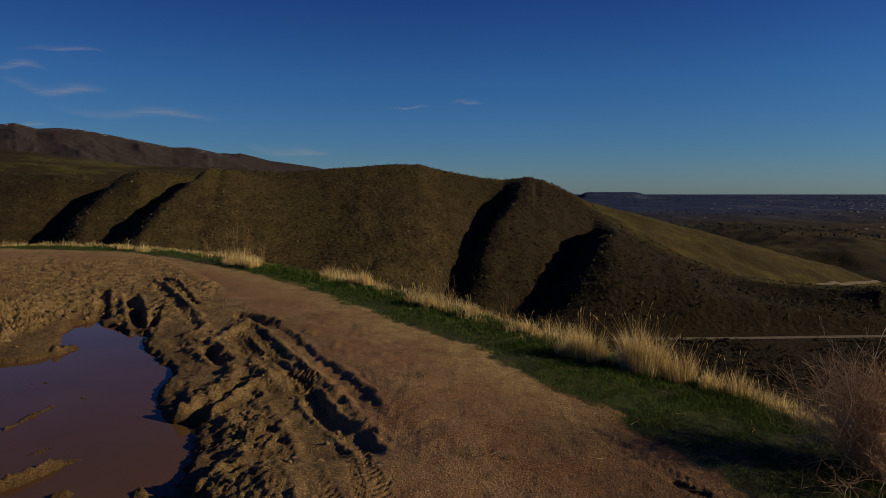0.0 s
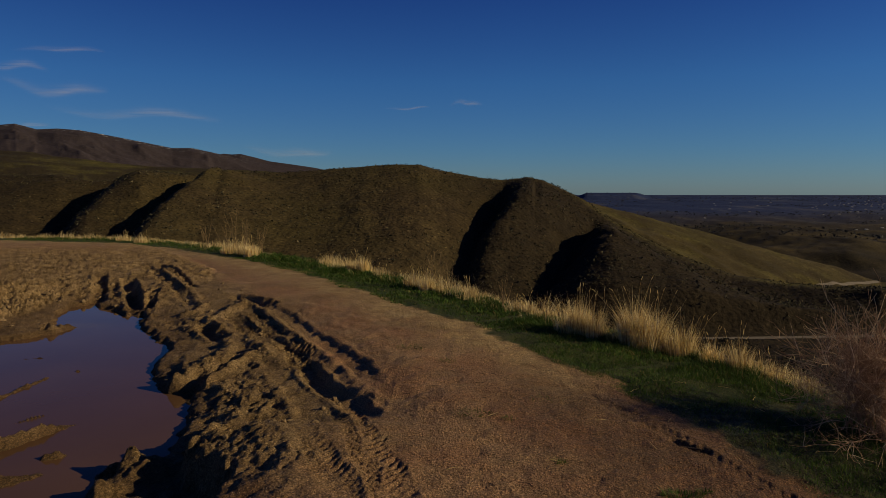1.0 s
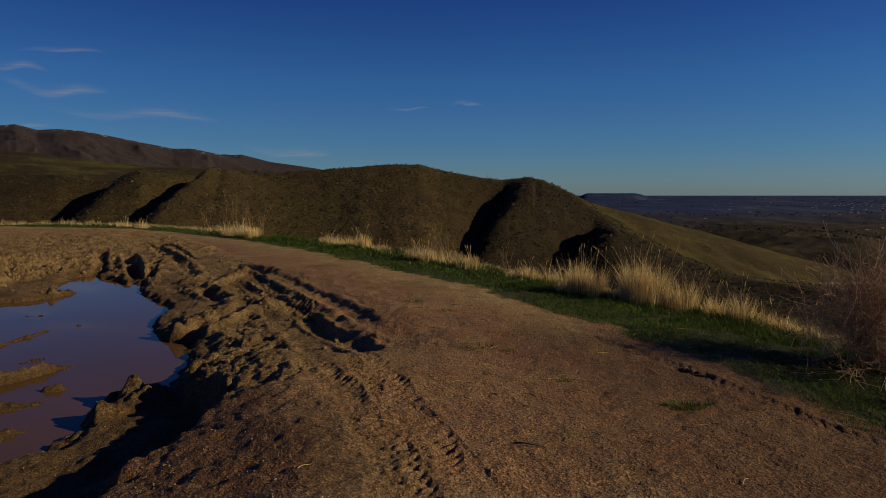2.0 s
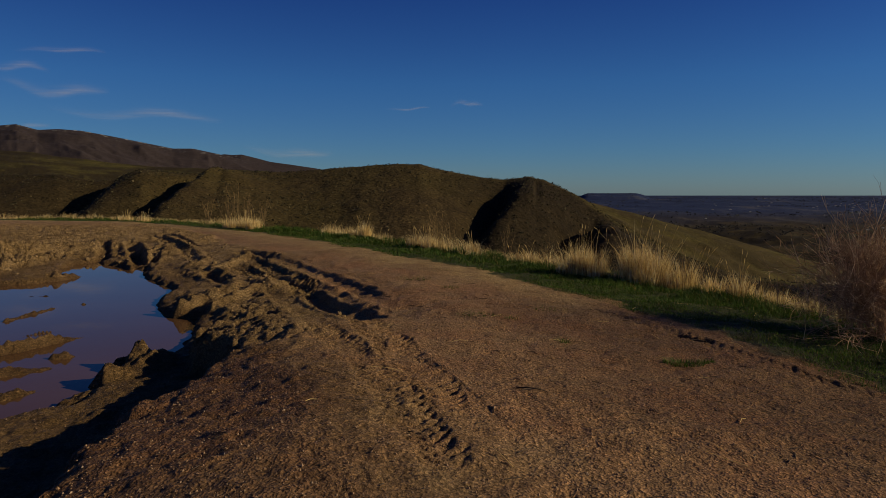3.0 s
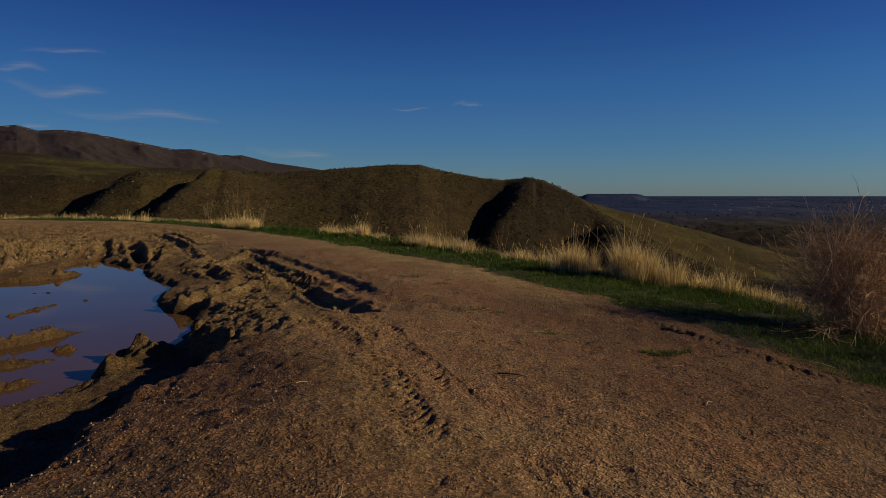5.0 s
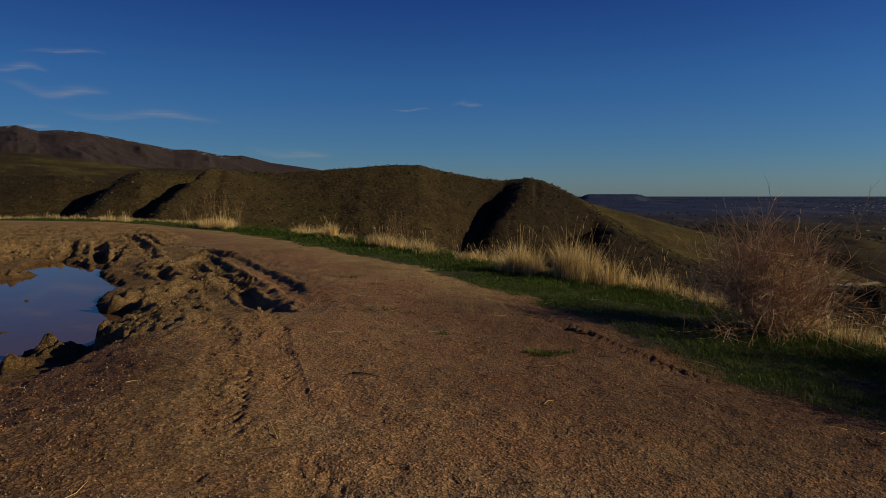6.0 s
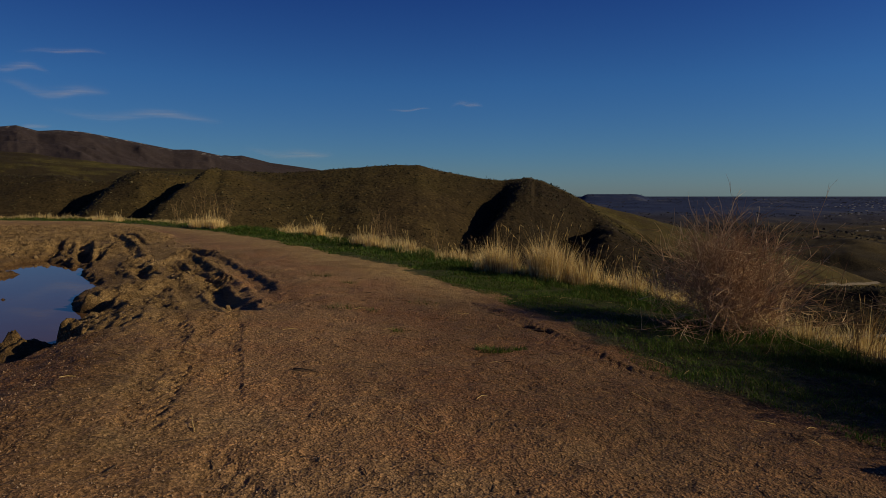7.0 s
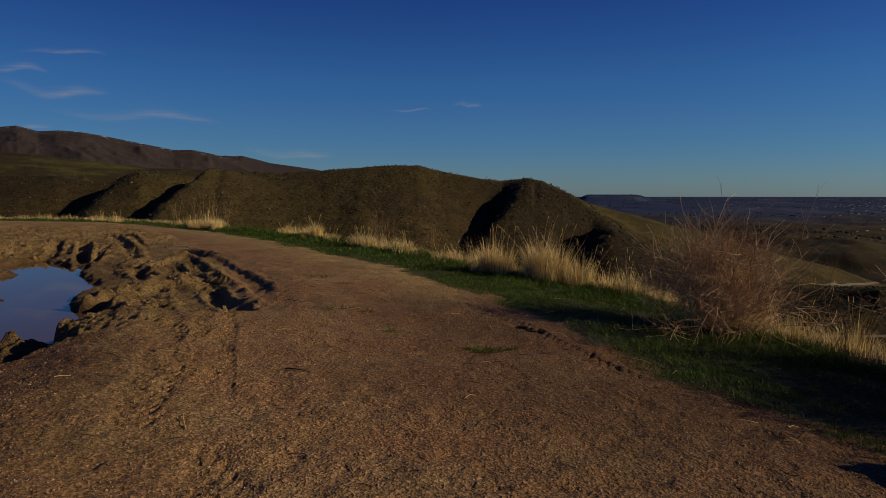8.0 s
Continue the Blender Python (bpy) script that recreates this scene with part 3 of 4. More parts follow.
RANGE_RIGHT = [(-600, -60), (100, -18), (166, -10), (195, -17), (223, -24), (258, -33), (293, -43), (336, -53), (378, -65), (435, -81), (491, -94), (553, -115), (900, -130)]
MOUNTAINS = [(-6000, 300), (-3600, 430), (-2960, 405), (-2627, 380), (-2503, 390), (-2376, 357), (-2258, 362), (-2125, 353), (-1957, 323), (-1756, 283), (-1588, 249), (-1471, 249),
             (-1310, 214), (-1200, 188), (-1018, 150), (-750, 112), (-550, 76), (0, -20), (900, -50), (4000, -50)]


BLUE_RANGE = [(-2200, 60), (-1500, 130), (-1330, 205), (-1287, 213), (-1240, 208), (-1186, 211), (-1100, 190), (-1018, 168), (-900, 152), (-750, 130), (-550, 90), (0, -20), (900, -50), (4000, -50)]


def far_land(x, y):
    """The valley, the big hill with its gullies, the ranges behind it, the plain and the mountains."""
    x, y = np.asarray(x, float), np.asarray(y, float)
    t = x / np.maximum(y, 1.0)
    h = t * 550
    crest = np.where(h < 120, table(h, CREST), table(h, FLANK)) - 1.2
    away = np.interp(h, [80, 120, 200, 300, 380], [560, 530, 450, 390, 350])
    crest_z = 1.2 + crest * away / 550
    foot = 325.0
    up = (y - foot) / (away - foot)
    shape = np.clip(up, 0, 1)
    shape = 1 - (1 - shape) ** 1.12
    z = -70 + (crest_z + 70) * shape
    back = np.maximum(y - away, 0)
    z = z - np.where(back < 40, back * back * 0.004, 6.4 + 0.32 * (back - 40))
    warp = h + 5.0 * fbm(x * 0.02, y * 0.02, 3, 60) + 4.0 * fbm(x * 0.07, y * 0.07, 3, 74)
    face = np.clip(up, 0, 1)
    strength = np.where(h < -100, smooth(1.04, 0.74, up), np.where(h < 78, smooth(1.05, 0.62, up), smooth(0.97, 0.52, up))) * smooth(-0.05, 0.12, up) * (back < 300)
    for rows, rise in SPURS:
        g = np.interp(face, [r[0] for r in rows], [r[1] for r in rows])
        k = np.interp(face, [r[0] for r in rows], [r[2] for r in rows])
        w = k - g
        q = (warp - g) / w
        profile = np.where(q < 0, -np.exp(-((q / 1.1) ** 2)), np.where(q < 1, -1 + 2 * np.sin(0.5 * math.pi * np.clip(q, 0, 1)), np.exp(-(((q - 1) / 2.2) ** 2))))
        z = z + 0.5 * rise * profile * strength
    rough = smooth(1.1, 0.7, up) * smooth(-0.03, 0.12, up)
    z = z + rough * (0.7 * ridged(h * 0.022 + 0.004 * y, up * 1.2, 3, 61) + 1.1 * fbm(x * 0.06, y * 0.06, 4, 62))
    z = z + (y > 325) * 0.35 * fbm(x * 0.11, y * 0.11, 3, 63)
    z = np.maximum(z, -71 + 1.0 * fbm(x * 0.02, y * 0.02, 2, 64) * (y < 400) - 0.35 * np.maximum(y - 420, 0))
    hill = z
    left = table(t * 1000, RANGE_LEFT) + 1.2
    zl = left - 0.16 * np.abs(y - 1000) - 0.0001 * (y - 1000) ** 2 + 5 * ridged(t * 9, y * 0.004, 4, 65) * smooth(0, 150, np.abs(y - 1000)) + 1.2 * fbm(x * 0.02, y * 0.02, 4, 66)
    right = table(t * 800, RANGE_RIGHT) + 1.2
    zr = right - 0.10 * np.maximum(800 - y, 0) - 0.5 * np.maximum(560 - y, 0) - 0.30 * np.maximum(y - 800, 0) + (9.0 * (ridged(x * 0.009 + y * 0.004, y * 0.006, 3, 67) - 0.3) + 3.0 * fbm(x * 0.02, y * 0.02, 3, 76)) * smooth(0, 120, np.abs(y - 800)) + 1.0 * fbm(x * 0.05, y * 0.05, 3, 68)
    gorge = np.exp(-((t * 800 - 512) / 48) ** 2) * np.exp(-((y - 668) / 30) ** 2)
    zr = zr - 24 * gorge
    plain = np.interp(y, [600, 800, 1000, 1300, 2000, 3000, 5000], [-125, -116, -98, -86, -70, -55, -38]) + smooth(2800, 900, y) * 32 * fbm(x * 0.0045, y * 0.0036, 5, 69) + smooth(4200, 2400, y) * 3 * fbm(x * 0.003, y * 0.002, 3, 70)
    m = t * 4000
    mesa = -16 * smooth(820, 905, m) * smooth(1310, 1190, m) + -43 * (1 - smooth(820, 905, m) * smooth(1310, 1190, m))
    plain = np.where(y > 3500, np.maximum(plain, mesa - 0.0016 * np.abs(y - 4000) ** 1.5), plain)
    mount = table(t * 3800, MOUNTAINS) + 1.2
    gaps = ridged(t * 8 + y * 0.0012 + 0.25 * fbm(t * 12, y * 0.003, 3, 75), y * 0.0012, 4, 71, 0.45)
    zm = mount - 0.20 * np.abs(y - 3800) + (60 * gaps - 30) * smooth(10, 420, np.abs(y - 3800)) * smooth(60, 250, mount)
    zb = table(t * 3800, BLUE_RANGE) * 4600 / 3800 + 1.2 - 0.25 * np.abs(y - 4600)
    is_blue = (zb > zm) & (y > 4200)
    zm = np.maximum(zm, np.where(y > 4200, zb, -500))
    z = np.maximum.reduce([np.where(y < 900, hill, -200), zl, zr, plain, zm])
    is_left, is_right, is_mount, is_plain = z == zl, z == zr, z == zm, z == plain
    snow = is_mount * smooth(40, 6, mount - z) * smooth(170, 230, mount)
    # grass of the ranges and ridge backs, with sunlight put into its colour
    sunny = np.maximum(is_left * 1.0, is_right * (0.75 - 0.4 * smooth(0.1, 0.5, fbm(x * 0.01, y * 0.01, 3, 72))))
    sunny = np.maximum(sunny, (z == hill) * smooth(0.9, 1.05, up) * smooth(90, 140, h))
    # how much haze is painted on, growing with distance
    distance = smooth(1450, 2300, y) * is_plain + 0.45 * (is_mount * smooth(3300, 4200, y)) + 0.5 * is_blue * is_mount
    # shade of the right flank put into the colour; left end darker too
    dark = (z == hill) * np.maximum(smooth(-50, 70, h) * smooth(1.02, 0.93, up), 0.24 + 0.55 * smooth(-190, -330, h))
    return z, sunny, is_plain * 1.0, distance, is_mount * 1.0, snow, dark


def land(x, y):
    """Height and cover anywhere: the terrace and its brink near by, the far country beyond 60 m."""
    x, y = np.broadcast_arrays(np.asarray(x, float), np.asarray(y, float))
    shape, x, y = x.shape, x.ravel(), y.ravel()
    out = np.zeros((12, x.size))
    near, far = y < 330, y > 60
    out[0] = -1e4
    if near.any():
        out[:6, near] = terrace(x[near], y[near])
    if far.any():
        there = np.array(far_land(x[far], y[far]))
        take = there[0] > out[0, far]
        out[0, far] = np.where(take, there[0], out[0, far])
        out[6:, far] = np.where(take, there[1:], 0)
    return [o.reshape(shape) for o in out]


def height(x, y):
    return land(x, y)[0]


# ---- mesh helpers ----
def raw_mesh(name, verts, faces, mat, smooth_shade=True):
    """One mesh from arrays; faces is a list of index arrays, each of one face size."""
    me = bpy.data.meshes.new(name)
    verts = np.asarray(verts, np.float32).reshape(-1, 3)
    me.vertices.add(len(verts))
    me.vertices.foreach_set("co", verts.ravel())
    loops = np.concatenate([f.ravel() for f in faces]).astype(np.int32)
    sizes = np.concatenate([np.full(len(f), f.shape[1], np.int32) for f in faces])
    me.loops.add(len(loops))
    me.loops.foreach_set("vertex_index", loops)
    me.polygons.add(len(sizes))
    me.polygons.foreach_set("loop_start", np.concatenate(([0], np.cumsum(sizes)[:-1])).astype(np.int32))
    me.polygons.foreach_set("loop_total", sizes)
    me.polygons.foreach_set("use_smooth", np.full(len(sizes), smooth_shade))
    me.materials.append(mat)
    me.update(calc_edges=True)
    return me


def blades(roots, heights, widths, leans, turns, bends, rng):
    """Grass blades: a tapered quad and a tip each, bent over in the direction of turns."""
    n = len(roots)
    up = np.array((0, 0, 1.0))
    out = np.stack([np.cos(turns), np.sin(turns), np.zeros(n)], 1)
    side = np.stack([-np.sin(turns + rng.uniform(-1, 1, n)), np.cos(turns + rng.uniform(-1, 1, n)), np.zeros(n)], 1)
    h, w, le, be = (a[:, None] for a in (heights, widths, leans, bends))
    mid = roots + up * h * 0.55 + out * h * le * 0.5
    tip = roots + up * h * (1 - 0.25 * be) + out * h * (le + be)
    v = np.stack([roots - side * w / 2, roots + side * w / 2, mid - side * w * 0.36, mid + side * w * 0.36, tip], 1)
    base = np.arange(n)[:, None] * 5
    return v.reshape(-1, 3), base + np.array((0, 1, 3, 2)), base + np.array((2, 3, 4))


def joined(pieces):
    verts, quads, tris, at = [], [], [], 0
    for v, q, t in pieces:
        verts.append(v)
        quads.append(q + at)
        tris.append(t + at)
        at += len(v)
    return np.concatenate(verts), [np.concatenate(quads), np.concatenate(tris)]


def tubes(paths, radii, sides=4):
    """Thin tapered stems; each path is an array of points."""
    verts, faces, at = [], [], 0
    ring = np.arange(sides)
    for path, (r0, r1) in zip(paths, radii):
        path = np.asarray(path, float)
        k = len(path)
        d = np.gradient(path, axis=0)
        d /= np.linalg.norm(d, axis=1)[:, None] + 1e-9
        a = np.cross(d, (0.31, 0.83, 0.17))
        a /= np.linalg.norm(a, axis=1)[:, None] + 1e-9
        b = np.cross(d, a)
        r = np.linspace(r0, r1, k)[:, None, None]
        angle = 2 * math.pi * ring / sides
        verts.append((path[:, None] + r * (a[:, None] * np.cos(angle)[None, :, None] + b[:, None] * np.sin(angle)[None, :, None])).reshape(-1, 3))
        for i in range(k - 1):
            faces.append(np.stack([at + i * sides + ring, at + i * sides + (ring + 1) % sides, at + (i + 1) * sides + (ring + 1) % sides, at + (i + 1) * sides + ring], 1))
        at += k * sides
    return np.concatenate(verts), [np.concatenate(faces)]


def part(name, me, parent, label=""):
    ob = new(name, me)
    ob.parent = parent
    return tagged(ob, label)


# ---- the ground: one sheet from under the camera to the horizon ----
def build_ground():
    def sheet(across, reach, behind=()):
        x = 0.7 + across[None, :] * reach[:, None]
        y = np.repeat(reach[:, None] - 2.2, len(across), 1)
        if len(behind):
            x = np.concatenate([np.repeat(x[:1], len(behind), 0) * np.concatenate([[12, 4, 1.5], np.ones(len(behind) - 3)])[:, None], x])
            y = np.concatenate([np.repeat(behind[:, None], len(across), 1), y])
        x = np.clip(x, -4990, 4990)
        i = np.arange(x.size).reshape(x.shape)
        return x, y, np.stack([i[:-1, :-1], i[:-1, 1:], i[1:, 1:], i[1:, :-1]], -1).reshape(-1, 4)

    wings = np.geomspace(1.0, 60, 12)
    near = sheet(np.concatenate([-wings[::-1], np.linspace(-0.95, 0.95, 1120), wings]),
                 np.concatenate([np.geomspace(3.4, 17, 440), np.geomspace(17, 31, 150)[1:], np.geomspace(31, 48, 30)[1:]]),
                 np.concatenate([[-4000.0, -600.0, -80.0, -30.0, -14.0], np.linspace(-8.0, 1.1, 26)]))
    wings = np.geomspace(0.82, 60, 12)
    far = sheet(np.concatenate([-wings[::-1], np.linspace(-0.8, 0.8, 700), wings]),
                np.concatenate([np.geomspace(48, 318, 14), np.linspace(320, 632, 165), np.geomspace(640, 1150, 60), np.geomspace(1160, 4990, 110)]))
    verts, marks, quads, kinds, at = [], [], [], [], 0
    for x, y, faces in (near, far):
        z, *cover = land(x, y)
        z[y < -500] = -2.0
        verts.append(np.stack([x, y, z], -1).reshape(-1, 3))
        marks.append(np.stack([np.ravel(c) for c in cover]))
        kinds.append(y.ravel()[faces[:, 0]] > 120)
        quads.append(faces + at)
        at += x.size
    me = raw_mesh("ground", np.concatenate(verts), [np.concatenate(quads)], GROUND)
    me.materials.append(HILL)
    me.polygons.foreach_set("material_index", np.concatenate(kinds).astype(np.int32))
    for name, values in zip(("mud", "grassy", "slope", "wet_and_shade", "litter", "sunlit_olive", "plain", "distance", "mountain", "snow", "sage_shade"), np.concatenate(marks, 1)):
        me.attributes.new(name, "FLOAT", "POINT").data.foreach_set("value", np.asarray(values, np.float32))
    ob = new("ground", me)
    return tagged(ob, "packed reddish dirt pull-out, churned mud and sagebrush hills beyond", "ground", kind="structure")


build_ground()


def build_pool():
    bm = bmesh.new()
    mid = bm.verts.new((-5.5, 8.8, WATER_Z))
    ring = []
    for k, (x, y) in enumerate(POOL):
        out = Vector((x + 5.5, y - 8.8)).normalized() * 0.35
        ring.append(bm.verts.new((x + out.x, y + out.y, WATER_Z)))
    for a, b in zip(ring, ring[1:] + ring[:1]):
        bm.faces.new((mid, b, a))
    bmesh.ops.recalc_face_normals(bm, faces=bm.faces)
    me = bpy.data.meshes.new("water")
    bm.to_mesh(me)
    bm.free()
    if me.polygons[0].normal.z < 0:
        me.flip_normals()
    me.materials.append(WATER)
    tagged(new("water", me), "still muddy brown puddle water filling the rutted hollow", "puddle", kind="structure")


build_pool()


# ---- roads far below ----
def build_road(name, line, wide, label, lift=0.08, level=True):
    pts = []
    for (x0, y0), (x1, y1) in zip(line, line[1:]):
        k = max(2, int(math.hypot(x1 - x0, y1 - y0) / 6))
        pts += [(x0 + (x1 - x0) * a / k, y0 + (y1 - y0) * a / k) for a in range(k)]
    pts = np.array(pts + [line[-1]], float)
    d = np.gradient(pts, axis=0)
    d /= np.linalg.norm(d, axis=1)[:, None]
    across = np.stack([-d[:, 1], d[:, 0]], 1)
    rows = [pts + across * wide * f for f in (-0.5, -0.17, 0.17, 0.5)]
    v = np.stack(rows, 1)
    z = np.maximum(height(v[..., 0], v[..., 1]).max(1, keepdims=True), height(pts[:, 0], pts[:, 1])[:, None]) + np.zeros(v.shape[:2])
    z = (z if level else height(v[..., 0], v[..., 1])) + lift
    v = np.concatenate([v, z[..., None]], -1).reshape(-1, 3)
    i = np.arange(len(v)).reshape(-1, 4)
    quads = np.stack([i[:-1, :-1], i[:-1, 1:], i[1:, 1:], i[1:, :-1]], -1).reshape(-1, 4)
    tagged(new(name, raw_mesh(name, v, [quads], ROAD)), label, "road", kind="structure")


build_road("road", [(80, 304), (100, 306), (150, 308), (216, 312), (300, 317), (400, 322)], 4.8, "pale gravel road along the valley floor below the hill")


build_road("road", [(340, 654), (360, 662), (400, 690), (450, 724), (530, 784), (610, 850)], 4.5, "distant pale gravel road crossing the foothills", 0.5, False)


# ---- grass ----
def strip(line, count, low, high, rng, stretch=None):
    """Random places along a line, low to high metres beyond it, thicker where stretch (y range) says."""
    seg = np.array(line)
    ln = np.hypot(*(seg[1:] - seg[:-1]).T)
    keep = np.ones(len(ln), bool) if stretch is None else ((seg[:-1, 1] < stretch[1]) & (seg[1:, 1] > stretch[0]))
    chance = ln * keep
    pick = rng.choice(len(ln), count, p=chance / chance.sum())
    f = rng.uniform(0, 1, count)
    at = seg[pick] + (seg[pick + 1] - seg[pick]) * f[:, None]
    d = (seg[pick + 1] - seg[pick]) / ln[pick][:, None]
    off = rng.uniform(low, high, count)
    return at + np.stack([-d[:, 1], d[:, 0]], 1) * off[:, None]


def grass_field(name, xy, tall, wide, rng, mat, label, category, lean=0.25, bend=0.3):
    n = len(xy)
    z = height(xy[:, 0], xy[:, 1])
    roots = np.column_stack([xy, z - 0.01])
    v, q, t = blades(roots, tall, wide, rng.uniform(0, lean, n), rng.uniform(0, 2 * math.pi, n), rng.uniform(0.02, bend, n), rng)
    return tagged(new(name, raw_mesh(name, v, [q, t], mat)), label, category, kind="stuff")


def build_verge():
    rng = np.random.default_rng(11)
    places = []
    for count, stretch in ((170000, (-3, 11.0)), (60000, (10.5, 21.5)), (16000, (21, 31))):
        p = strip(VERGE, count, -0.25, 2.4, rng, stretch)
        verge = -along(p[:, 0], p[:, 1], VERGE)[0]
        brink = -along(p[:, 0], p[:, 1], BRINK)[0]
        patchy = fbm(p[:, 0] * 1.1, p[:, 1] * 1.1, 3, 80)
        keep = (verge + 0.25 * patchy > 0.0) & (brink < 0.45) & (rng.uniform(0, 1, count) < 0.55 + 0.6 * patchy + smooth(0.1, 0.6, verge) * 0.4) & (np.hypot(p[:, 0] - 1.4, p[:, 1] + 0.5) > 2.0)
        places.append(p[keep])
    p = np.concatenate(places)
    n = len(p)
    far = smooth(6, 22, p[:, 1])
    brink = -along(p[:, 0], p[:, 1], BRINK)[0]
    tall = (0.016 + 0.042 * rng.uniform(0, 1, n) ** 1.6) * (1 + 0.9 * fbm(p[:, 0] * 3, p[:, 1] * 3, 3, 81)) * (1 + 1.6 * smooth(-0.9, 0.1, brink))
    wide = rng.uniform(0.003, 0.007, n) * (1 + 3.5 * far)
    grass_field("verge_grass", p, tall, wide, rng, GREEN, "short bright green spring grass along the edge of the dirt", "grass", 1.0, 0.9)


build_verge()


def build_brink_grass():
    rng = np.random.default_rng(12)
    places = []
    for count, stretch in ((9500, (-3, 11.6)), (6500, (10.5, 21.5)), (10000, (21, 31))):
        p = strip(BRINK, count, -0.1, 1.3, rng, stretch)
        thick = fbm(p[:, 0] * 1.3, p[:, 1] * 1.3, 3, 82)
        places.append(p[rng.uniform(-0.25, 0.35, count) < thick])
    p = np.concatenate(places)
    n = len(p)
    far = smooth(8, 25, p[:, 1])
    thick = fbm(p[:, 0] * 0.9, p[:, 1] * 0.9, 3, 83)
    tall = rng.uniform(0.05, 0.34, n) * (1 + 0.35 * smooth(11, 9.5, p[:, 1])) * (0.55 + 1.5 * np.clip(thick + 0.15, 0, 1))
    grass_field("brink_grass", p, tall, rng.uniform(0.0025, 0.005, n) * (1 + 1.8 * far), rng, STRAW, "sparse pale dry grass standing along the brink", "dry grass", 0.6, 0.7)


build_brink_grass()


def stem_path(root, way, length, rng, steps=7, droop=0.0, wander=0.16):
    d = np.array(way, float)
    d /= np.linalg.norm(d)
    p, out = np.array(root, float), [np.array(root, float)]
    for _ in range(steps - 1):
        d = d + rng.normal(0, wander, 3) + np.array((0, 0, -droop))
        d /= np.linalg.norm(d)
        p = p + d * length / (steps - 1)
        out.append(p.copy())
    return np.array(out)


def grass_clump(x, y, tall, wide, count, seed, label):
    """A dead bunchgrass tuft: upright culms that fan out from one crown, some broken over."""
    rng = np.random.default_rng(seed)
    z = float(height(x, y))
    a, r = rng.uniform(0, 2 * math.pi, count), wide * 0.5 * np.sqrt(rng.uniform(0, 1, count))
    roots = np.stack([r * np.cos(a), r * np.sin(a), np.full(count, -0.02)], 1)
    reach = r / (wide * 0.5)
    tops = tall * rng.uniform(0.22, 1.0, count) * (1 - 0.3 * reach) * np.where(rng.uniform(0, 1, count) < 0.08, 1.4, 1.0)
    bends = np.where(rng.uniform(0, 1, count) < 0.12, rng.uniform(0.4, 0.9, count), rng.uniform(0.02, 0.22, count))
    v, q, t = blades(roots, tops, rng.uniform(0.003, 0.008, count) * (1 + 0.06 * max(0, y - 6)), 0.05 + 0.24 * reach * rng.uniform(0.3, 1, count), a + rng.uniform(-0.9, 0.9, count), bends, rng)
    base = new("dry_grass_clump")
    base.location = (x, y, z)
    part("tuft", raw_mesh("tuft", v, [q, t], STRAW), base)
    for _ in range(5 if tall >= 0.4 else 2):
        way = (rng.normal(0, 0.22), rng.normal(0, 0.22), 1)
        culm = stem_path((rng.normal(0, wide * 0.18), rng.normal(0, wide * 0.18), 0), way, tall * rng.uniform(0.9, 1.2), rng, 7, 0.03, 0.05)
        thick = 1 + 0.07 * max(0, y - 6)
        v, f = tubes([culm], [(0.0022 * thick, 0.0009 * thick)], 3)
        stem = part("stem", raw_mesh("stem", v, f, STRAW), base)
        ear = stem_path(culm[-1], culm[-1] - culm[-2], 0.07, rng, 4, 0.1, 0.08)
        v, f = tubes([ear], [(0.0034 * thick, 0.0008 * thick)], 4)
        part("seed_head", raw_mesh("seed_head", v, f, STRAW), stem)
    tagged(base, label, "grass clump", "dry grass clumps on the brink")


TALL = "tall tuft of straw-coloured dry bunchgrass on the brink"
LOW = "low scruffy tuft of dry straw-coloured grass on the brink"
CLUMPS = [(2.2, 10.3, 0.58, 0.32, 380), (2.42, 10.15, 0.50, 0.3, 260), (2.95, 9.75, 0.70, 0.40, 480), (3.2, 9.6, 0.62, 0.36, 380), (3.05, 9.5, 0.50, 0.44, 300), (3.5, 9.3, 0.46, 0.40, 260), (2.05, 10.5, 0.36, 0.36, 200),
          (3.8, 8.95, 0.32, 0.30, 150), (4.02, 8.55, 0.40, 0.28, 170), (4.3, 8.1, 0.28, 0.3, 120), (4.2, 8.3, 0.24, 0.25, 110), (4.42, 7.65, 0.30, 0.28, 120), (4.55, 7.1, 0.28, 0.25, 110),
          (1.75, 10.8, 0.24, 0.3, 120), (1.25, 11.3, 0.22, 0.3, 100), (2.66, 9.95, 0.24, 0.2, 90), (0.54, 12.6, 0.36, 0.2, 200), (-0.35, 13.5, 0.42, 0.34, 300), (-0.65, 13.9, 0.36, 0.4, 280),
          (-0.1, 13.3, 0.3, 0.25, 150), (-2.05, 16.4, 0.54, 0.30, 300), (-2.4, 16.8, 0.34, 0.34, 200), (-1.5, 15.6, 0.28, 0.4, 170), (-3.3, 18.0, 0.30, 0.4, 150), (-6.6, 22.0, 0.52, 0.5, 260),
          (-7.1, 22.6, 0.46, 0.5, 240), (-7.8, 23.2, 0.40, 0.5, 200), (-13.2, 28.0, 0.4, 0.6, 200), (-14.6, 29.2, 0.36, 0.6, 180), (1.5, 11.2, 0.26, 0.3, 150), (5.35, 5.6, 0.40, 0.4, 260), (5.7, 5.3, 0.42, 0.4, 260),
          (5.05, 6.0, 0.34, 0.4, 220), (6.1, 4.9, 0.42, 0.4, 240), (4.75, 6.25, 0.30, 0.3, 200), (5.6, 4.9, 0.36, 0.36, 220)]
